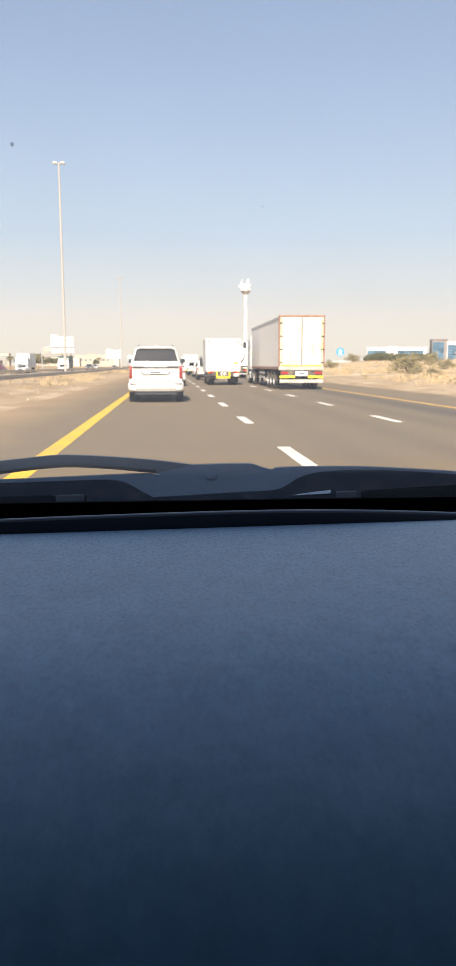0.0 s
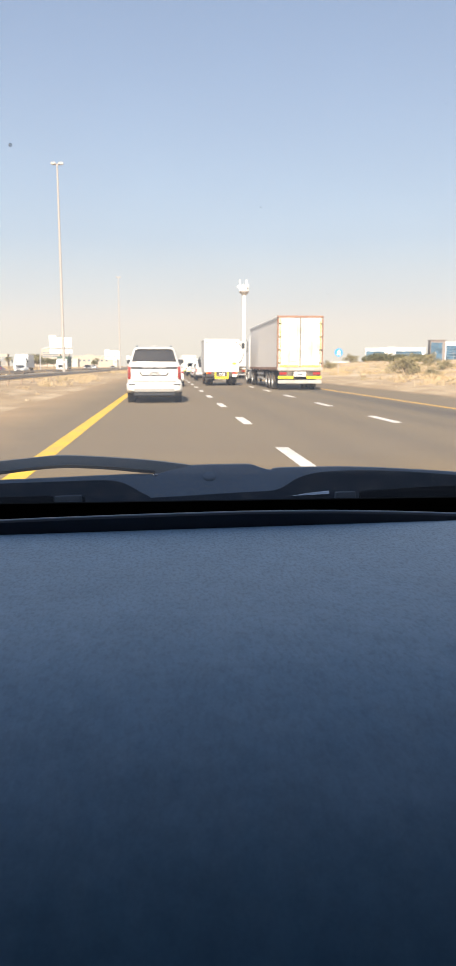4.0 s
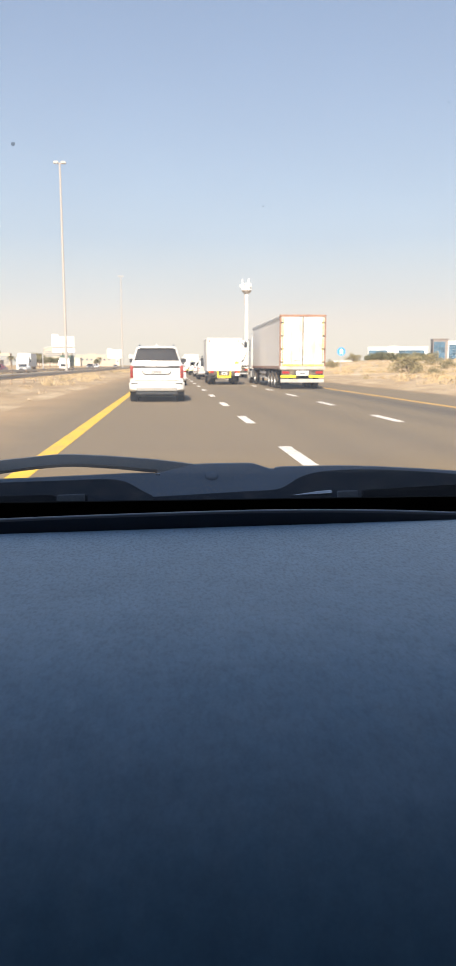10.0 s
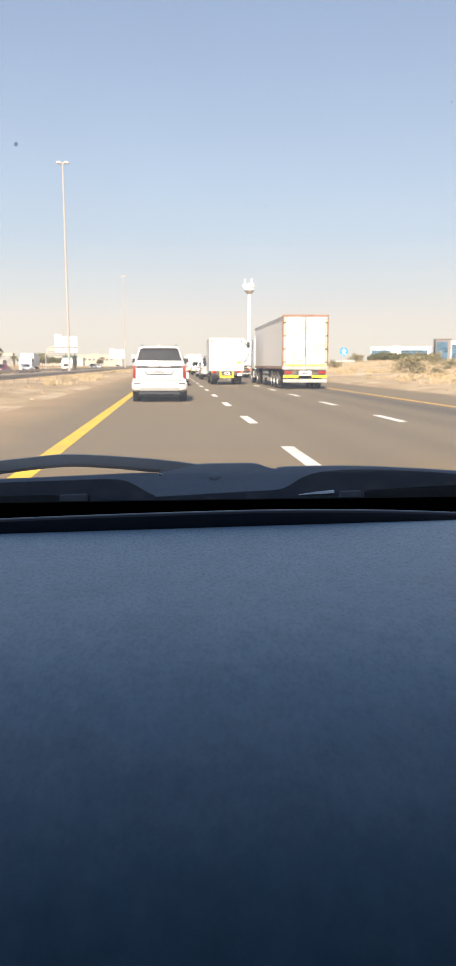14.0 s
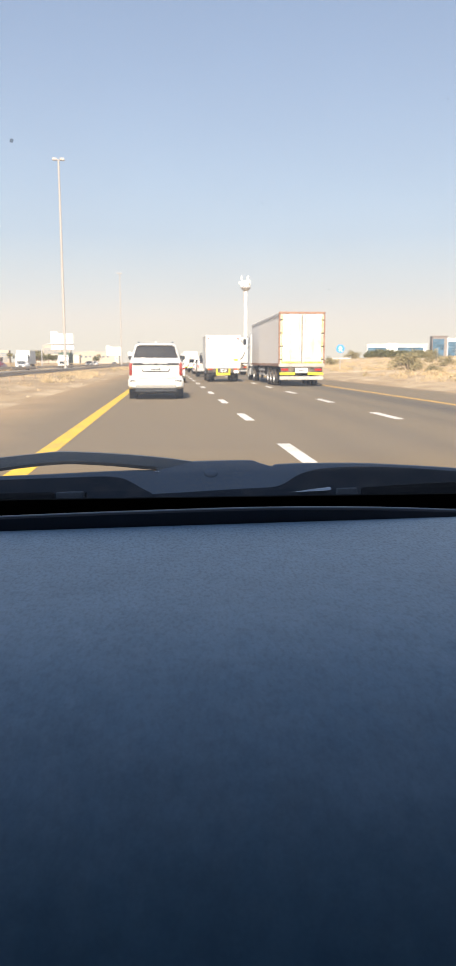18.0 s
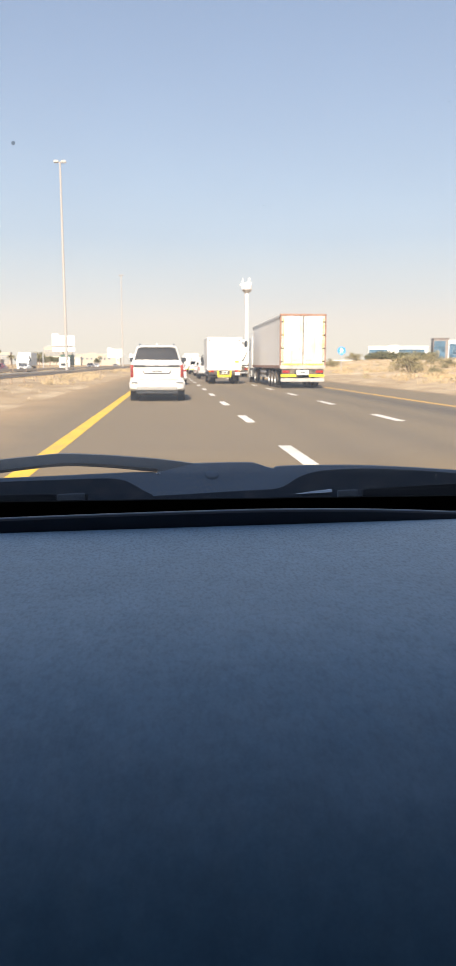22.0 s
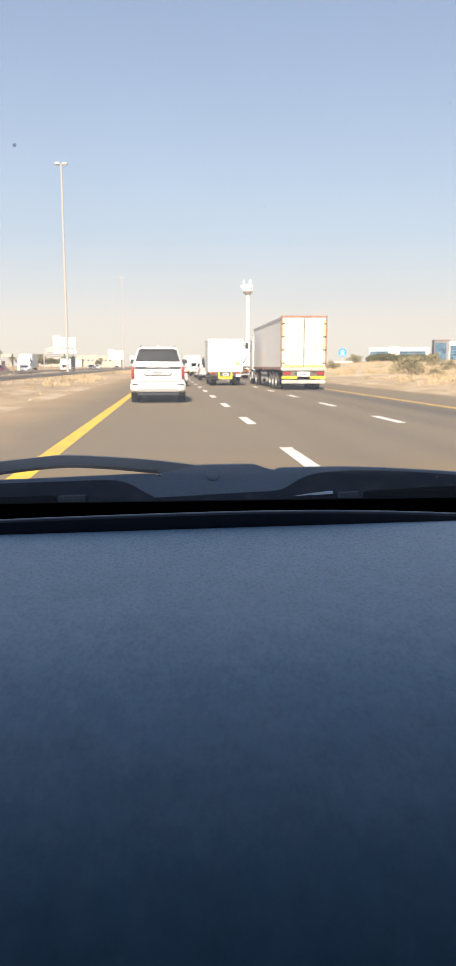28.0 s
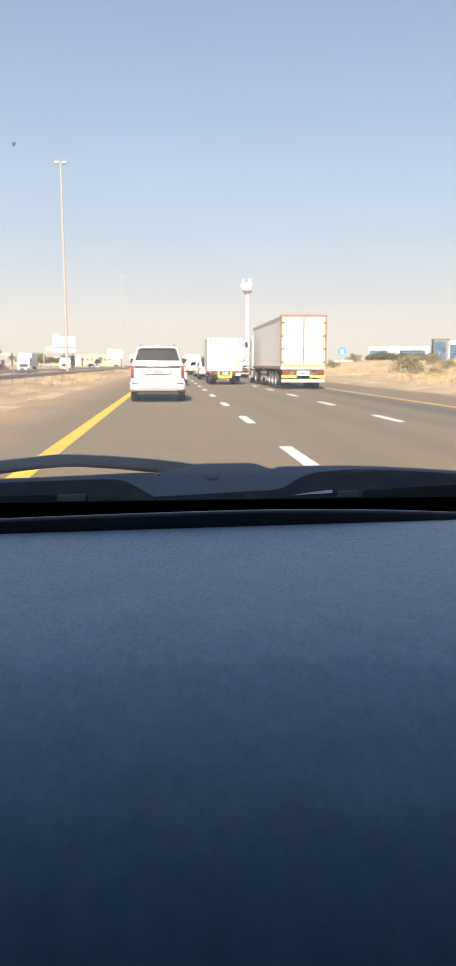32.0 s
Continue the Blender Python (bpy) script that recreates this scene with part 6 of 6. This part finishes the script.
        for s in (-1, 1):
            for y in (0.75, 2.1):
                for z in (0.55, 0.8):
                    part("side_marker", boxed(min(s * (w - 0.03), s * w), max(s * (w - 0.03), s * w), y, y + 0.22, z, z + 0.06), LIME_REFLECT, t)
    part("rear_valance", boxed(-w + 0.1, w - 0.1, 0.02, 0.06, 0.62, z0 - 0.06), CHASSIS, t)
    ladder_frame(t, 0.1, L + 1.6, z0 - 0.07)
    for s in (-1, 1):
        wheel(t, s * 1.02, 1.25, 0.40, 0.24, CHASSIS, 6)
        wheel(t, s * 0.76, 1.25, 0.40, 0.22, CHASSIS, 6)
        wheel(t, s * 1.0, L + 0.95, 0.40, 0.24, CHASSIS, 6)
        part("mud_flap", boxed(s * 0.86 - 0.2, s * 0.86 + 0.2, 0.72, 0.745, 0.18, 0.72), RUBBER, t)
        part("side_guard", boxed(s * 1.0 - 0.02, s * 1.0 + 0.02, 1.9, L - 0.1, 0.55, 0.66, 0.01), GALVANISED, t)
        part("side_guard", boxed(s * 1.0 - 0.02, s * 1.0 + 0.02, 1.9, L - 0.1, 0.75, 0.82, 0.01), GALVANISED, t)
    part("fuel_tank", boxed(-0.98, -0.55, 2.3, 3.2, 0.42, 0.84, 0.06, 2), CHASSIS, t)
    part("battery_box", boxed(0.55, 0.98, 2.3, 2.9, 0.45, 0.84, 0.03), CHASSIS, t)
    truck_cab(t, L + 0.12, 0.98, 0.72, 2.35, BOX_WHITE, depth=1.75)
    return t


def tri_axle(t, y, w=1.23, r=0.5):
    for k in range(3):
        for s in (-1, 1):
            wheel(t, s * w, y + k * 1.31, r, 0.34, GALVANISED, 8)
        b = bmesh.new()
        tube(b, (-0.9, y + k * 1.31, r), (0.9, y + k * 1.31, r), 0.07, 0.07, 8)
        part("axle", b, CHASSIS, t)


def tractor(t, y, paint, low=None, h=3.55):
    truck_cab(t, y + 0.9, 1.2, 1.05, h, paint, low, 2.15)
    ladder_frame(t, y - 2.6, y + 2.8, 1.0)
    for yy in (y - 1.5, y + 2.2):
        for s in (-1, 1):
            wheel(t, s * 1.22, yy, 0.5, 0.32, GALVANISED, 8)
    for s in (-1, 1):
        part("tank", boxed(min(s * 0.6, s * 1.2), max(s * 0.6, s * 1.2), y - 0.5, y + 0.9, 0.45, 1.0, 0.08, 2), GALVANISED, t)
        part("wheel_cover", boxed(min(s * 0.85, s * 1.22), max(s * 0.85, s * 1.22), y - 2.1, y - 0.9, 1.03, 1.08, 0.02), BLACK_PLASTIC, t)
        part("front_step", boxed(min(s * 0.9, s * 1.2), max(s * 0.9, s * 1.2), y + 1.2, y + 1.6, 0.4, 0.9, 0.04), paint, t)


def curtain_trailer(at):
    t = thing("semi_trailer_truck", "articulated lorry with grey curtain sides and orange door frame", "truck", at, 0, "vehicles on the road")
    w, z0, z1, L = 1.25, 1.12, 3.98, 13.4
    b = bmesh.new()
    rings = []
    for k in range(60):
        y = 0.10 + (L - 0.15) * k / 59
        j = 0.0015 * math.sin(k * 1.7) + 0.006 * noise.noise((k * 0.25, 0, 0))
        rings.append([(w - 0.02 + j, y, z0 + 0.12), (w - 0.02 + j * 1.6, y, 2.4), (w - 0.02 + j, y, z1 - 0.12), (-w + 0.02 - j, y, z1 - 0.12), (-w + 0.02 - j * 1.6, y, 2.4), (-w + 0.02 - j, y, z0 + 0.12)])
    loft(b, rings)
    part("side_curtain", b, CURTAIN, t, "dusty grey side curtains", smooth=60)
    part("roof", boxed(-w, w, 0.08, L, z1 - 0.11, z1, 0.02), CURTAIN, t)
    for s in (-1, 1):
        part("roof_rail", boxed(min(s * (w - 0.05), s * (w + 0.015)), max(s * (w - 0.05), s * (w + 0.015)), 0.06, L, z1 - 0.18, z1 - 0.06, 0.01), GALVANISED, t)
        part("floor_rail", boxed(min(s * (w - 0.05), s * (w + 0.015)), max(s * (w - 0.05), s * (w + 0.015)), 0.06, L, z0 - 0.02, z0 + 0.14, 0.01), ORANGE_FRAME, t)
        part("corner_post", boxed(min(s * (w - 0.07), s * (w + 0.017)), max(s * (w - 0.07), s * (w + 0.017)), -0.03, 0.117, z0, z1 - 0.13, 0.012), ORANGE_FRAME, t, "worn orange corner post")
        x0, x1 = sorted((s * 0.015, s * (w - 0.075)))
        door = part("rear_door", boxed(x0, x1, -0.05, -0.005, z0 + 0.14, z1 - 0.10, 0.015), DOOR_WHITE, t, "white rear door with brown grime streaks")
        for k in range(4):
            zc = z0 + 0.35 + 0.70 * k
            part("hinge", boxed(s * (w - 0.12) - 0.09, s * (w - 0.12) + 0.09, -0.066, -0.045, zc - 0.04, zc + 0.04, 0.006), CHASSIS, door)
        for lx in (0.16, 0.62):
            b = bmesh.new()
            tube(b, (s * lx, -0.07, z0 + 0.10), (s * lx, -0.07, z1 - 0.12), 0.017, 0.017, 6)
            part("lock_bar", b, SCUFFED, door)
        part("lock_handle", boxed(min(s * 0.16, s * 0.5), max(s * 0.16, s * 0.5), -0.09, -0.075, z0 + 0.42, z0 + 0.46, 0.005), GALVANISED, door)
        part("yellow_tape", boxed(min(s * 0.05, s * 1.12), max(s * 0.05, s * 1.12), -0.054, -0.0505, z0 + 0.16, z0 + 0.23), YELLOW_REFLECT, door)
        part("yellow_edge", boxed(s * 1.10 - 0.02, s * 1.10 + 0.02, -0.0545, -0.0505, z0 + 0.24, z1 - 0.2), YELLOW_REFLECT, door)
    part("top_frame", boxed(-w - 0.02, w + 0.02, -0.035, 0.12, z1 - 0.09, z1 + 0.02, 0.015), ORANGE_FRAME, t, "worn orange header beam")
    part("door_gap", boxed(-0.028, 0.028, -0.056, -0.0505, z0 + 0.15, z1 - 0.12), CHASSIS, t)
    part("rear_sill", boxed(-w, w, -0.06, 0.12, z0 - 0.06, z0 + 0.13, 0.015), SCUFFED, t)
    part("light_board", boxed(-1.15, 1.15, -0.02, 0.05, 0.72, z0 - 0.07, 0.01), CHASSIS, t)
    for s in (-1, 1):
        part("tail_lamp", boxed(min(s * 0.72, s * 1.12), max(s * 0.72, s * 1.12), -0.06, -0.01, 0.84, 0.98, 0.015), RED_LAMP, t)
        part("yellow_board", boxed(min(s * 0.36, s * 1.2), max(s * 0.36, s * 1.2), -0.07, -0.02, 0.63, 0.76, 0.008), YELLOW_REFLECT, t, "yellow reflective rear board")
    part("plate_holder", boxed(-0.34, 0.34, -0.05, -0.02, 0.74, 1.0, 0.01), BOX_GREY, t)
    plate(t, 0, -0.052, 0.87, 0.46, 0.13)
    part("underrun_bar", boxed(-1.2, 1.2, -0.08, 0.04, 0.36, 0.56, 0.02), SCUFFED, t, "scuffed grey under-run bar")
    ladder_frame(t, 0.2, L - 0.5, z0 - 0.05, 0.5)
    tri_axle(t, 2.0)
    for s in (-1, 1):
        for z in (0.52, 0.8):
            part("side_guard", boxed(s * 1.2 - 0.02, s * 1.2 + 0.02, 6.2, 9.2, z, z + 0.12, 0.01), GALVANISED, t)
        part("landing_leg", boxed(s * 0.9 - 0.07, s * 0.9 + 0.07, 9.8, 9.95, 0.25, 1.05, 0.01), CHASSIS, t)
        part("pallet_box", boxed(min(s * 0.75, s * 1.2), max(s * 0.75, s * 1.2), 6.6, 7.8, 0.55, 1.05, 0.02), CHASSIS, t)
    tractor(t, L + 0.1, BOX_WHITE)
    return t


def tank_truck(at):
    t = thing("tank_container_truck", "blue and white lorry carrying a framed white tank container", "truck", at, 0, "vehicles on the road")
    L = 12.2
    part("deck", boxed(-1.22, 1.22, 0.0, L, 1.12, 1.28, 0.02), CHASSIS, t)
    ladder_frame(t, 0.2, L, 1.12, 0.5)
    tri_axle(t, 1.8)
    y0, y1, z0, z1 = 0.4, 6.5, 1.29, 3.85
    box_c = part("tank_frame", bmesh.new(), BOX_WHITE, t, "white container frame")
    b = bmesh.new()
    for y in (y0, y1):
        for s in (-1, 1):
            box(b, s * 1.14 - 0.08, s * 1.14 + 0.08, y - 0.08, y + 0.08, z0, z1, 0.01)
        for z in (z0 + 0.08, z1 - 0.08):
            box(b, -1.2, 1.2, y - 0.078, y + 0.078, z - 0.078, z + 0.078, 0.01)
        for s in (-1, 1):
            for zc, dz in ((z1 - 0.1, -0.55), (z0 + 0.1, 0.55)):
                tube(b, (s * 1.1, y, zc + dz), (s * 0.55, y, zc), 0.06, 0.06, 6)
    for s in (-1, 1):
        for z in (z0 + 0.08, z1 - 0.08):
            box(b, s * 1.14 - 0.06, s * 1.14 + 0.06, y0, y1, z - 0.06, z + 0.06, 0.01)
    bmesh.ops.recalc_face_normals(b, faces=b.faces)
    b.to_mesh(box_c.data)
    b.free()
    b = bmesh.new()
    lathe(b, [(0.01, 0.02), (0.6, 0.05), (0.98, 0.18), (1.1, 0.36), (1.1, 5.7), (0.98, 5.9), (0.6, 6.03), (0.01, 6.06)], n=32)
    bmesh.ops.rotate(b, cent=(0, 0, 0), matrix=Matrix.Rotation(radians(90), 3, "Z"), verts=b.verts)
    bmesh.ops.translate(b, vec=(0, y0 + 0.0, (z0 + z1) / 2), verts=b.verts)
    tank = part("tank", b, BOX_GREY, t, "dull grey cylindrical tank", smooth=40)
    b = bmesh.new()
    tube(b, (0, y0 + 0.055, (z0 + z1) / 2), (0, y0 + 0.09, (z0 + z1) / 2), 1.0, 1.0, 8)
    part("end_plate", b, BOX_WHITE, tank, "white octagonal end plate")
    for x, m in ((-0.1, LEAF_GREEN), (0.5, SIGN_BLUE)):
        b = slab(bmesh.new(), [(-0.11, 0), (0, 0.11), (0.11, 0), (0, -0.11)], 0.012)
        ob = part("hazard_diamond", b, m, tank)
        ob.location = (x, y0 + 0.035, 2.75)
    part("light_board", boxed(-1.15, 1.15, -0.05, 0.0, 0.62, 0.92, 0.01), CHASSIS, t)
    truck_lights(t, 1.2, -0.05, 0.8)
    part("underrun_bar", boxed(-1.2, 1.2, -0.08, 0.02, 0.38, 0.52, 0.02), GALVANISED, t)
    plate(t, 0, -0.055, 0.75, 0.46, 0.13)
    tractor(t, L + 0.1, BOX_WHITE, BLUE_PAINT)
    return t


def oncoming_truck(at, cargo, label):
    t = thing("oncoming_truck", label, "truck", at, 180, "oncoming vehicles")
    part("cargo_box", boxed(-1.2, 1.2, 0, 6.2, 1.05, 3.5, 0.04), cargo, t)
    ladder_frame(t, 0.2, 7.6, 1.0)
    truck_cab(t, 6.35, 1.15, 0.8, 2.9, BOX_WHITE, depth=1.9)
    for y in (1.2, 2.5, 7.3):
        for s in (-1, 1):
            wheel(t, s * 1.15, y, 0.48, 0.3, GALVANISED, 6)
    return t


# ---- the traffic as it stands ----
# the plain rest of the car that carries the camera
part("sill", boxed(-0.83, 0.83, -1.95, 1.18, 0.22, 0.40, 0.03, 2), TRIM_DARK, shell)
part("front_body", boxed(-0.83, 0.83, 1.17, 2.12, 0.24, 0.80, 0.06, 3), PEARL_PAINT, shell)
b = bmesh.new()
loft(b, [round_ring(y_, 0.80, 0.74, 0.78, z_, 0.03) for y_, z_ in ((1.24, 1.01), (1.5, 0.98), (1.8, 0.92), (2.02, 0.86), (2.1, 0.82))])
part("bonnet", b, PEARL_PAINT, shell, smooth=40)
# plain outer skin: painted sides and tail, dark panes beside and behind the seats
part("tailgate", boxed(-0.82, 0.82, -2.05, -1.955, 0.30, 1.16, 0.04, 2), PEARL_PAINT, shell)
part("rear_pane", boxed(-0.74, 0.74, -1.985, -1.955, 1.18, 1.60, 0.012), DARK_GLASS, shell)
for s in (-1, 1):
    x0, x1 = sorted((s * 0.832, s * 0.87))
    part("side_skin", boxed(x0, x1, -1.95, 1.16, 0.32, 1.15, 0.018, 2), PEARL_PAINT, shell)
    x0, x1 = sorted((s * 0.832, s * 0.845))
    for y0, y1 in ((-1.75, -0.85), (-0.77, 0.22)):
        part("side_pane", boxed(x0, x1, y0, y1, 1.19, 1.58, 0.005), DARK_GLASS, shell)
    for y_ in (1.55, -1.3):
        arch = bmesh.new()
        tube(arch, (s * 0.62, y_, 0.33), (s * 0.876, y_, 0.33), 0.385, 0.385, 22)
        part("wheel_arch", arch, BLACK_PLASTIC, shell)
        wheel(shell, s * 0.885, y_, 0.33, 0.2)

large_suv((-0.42, 26.6, 0))
box_truck((3.70, 50.0, 0))
curtain_trailer((7.28, 40.5, 0))
pickup((3.55, 68, 0))
crossover((3.75, 84, 0))
pickup((3.6, 100, 0), WHITE_PAINT, True)
box_truck((3.7, 122, 0), vents=True)
tank_truck((7.1, 78, 0))
sedan((0.25, 48, 0))
crossover((0.55, 68, 0), GREY_PAINT, "grey_crossover", "dusty grey crossover with red tail lamps")
sedan((0.2, 92, 0), SILVER_PAINT, "silver_sedan", "silver four-door saloon far ahead")
box_truck((3.9, 150, 0))

oncoming_truck((-27.0, 150, 0), BOX_WHITE, "white lorry coming up the opposite carriageway")
oncoming_truck((-23.2, 178, 0), GREEN_PAINT, "lorry with a dark green load in the oncoming lanes")
for x, y, kind, paint, nm, lb in ((-20.9, 96, sedan, RED_PAINT, "red_sedan", "dark red saloon in the oncoming lanes"), (-24.5, 132, sedan, WHITE_PAINT, "oncoming_sedan", "white saloon in the oncoming lanes"),
                                  (-20.9, 205, crossover, GREY_PAINT, "oncoming_crossover", "dark grey crossover in the oncoming lanes"), (-24.5, 260, crossover, WHITE_PAINT, "oncoming_crossover", "white crossover in the oncoming lanes"),
                                  (-20.9, 300, sedan, GREY_PAINT, "oncoming_sedan", "grey saloon far up the oncoming lanes")):
    kind((x, y, 0), paint, nm, lb, 180)
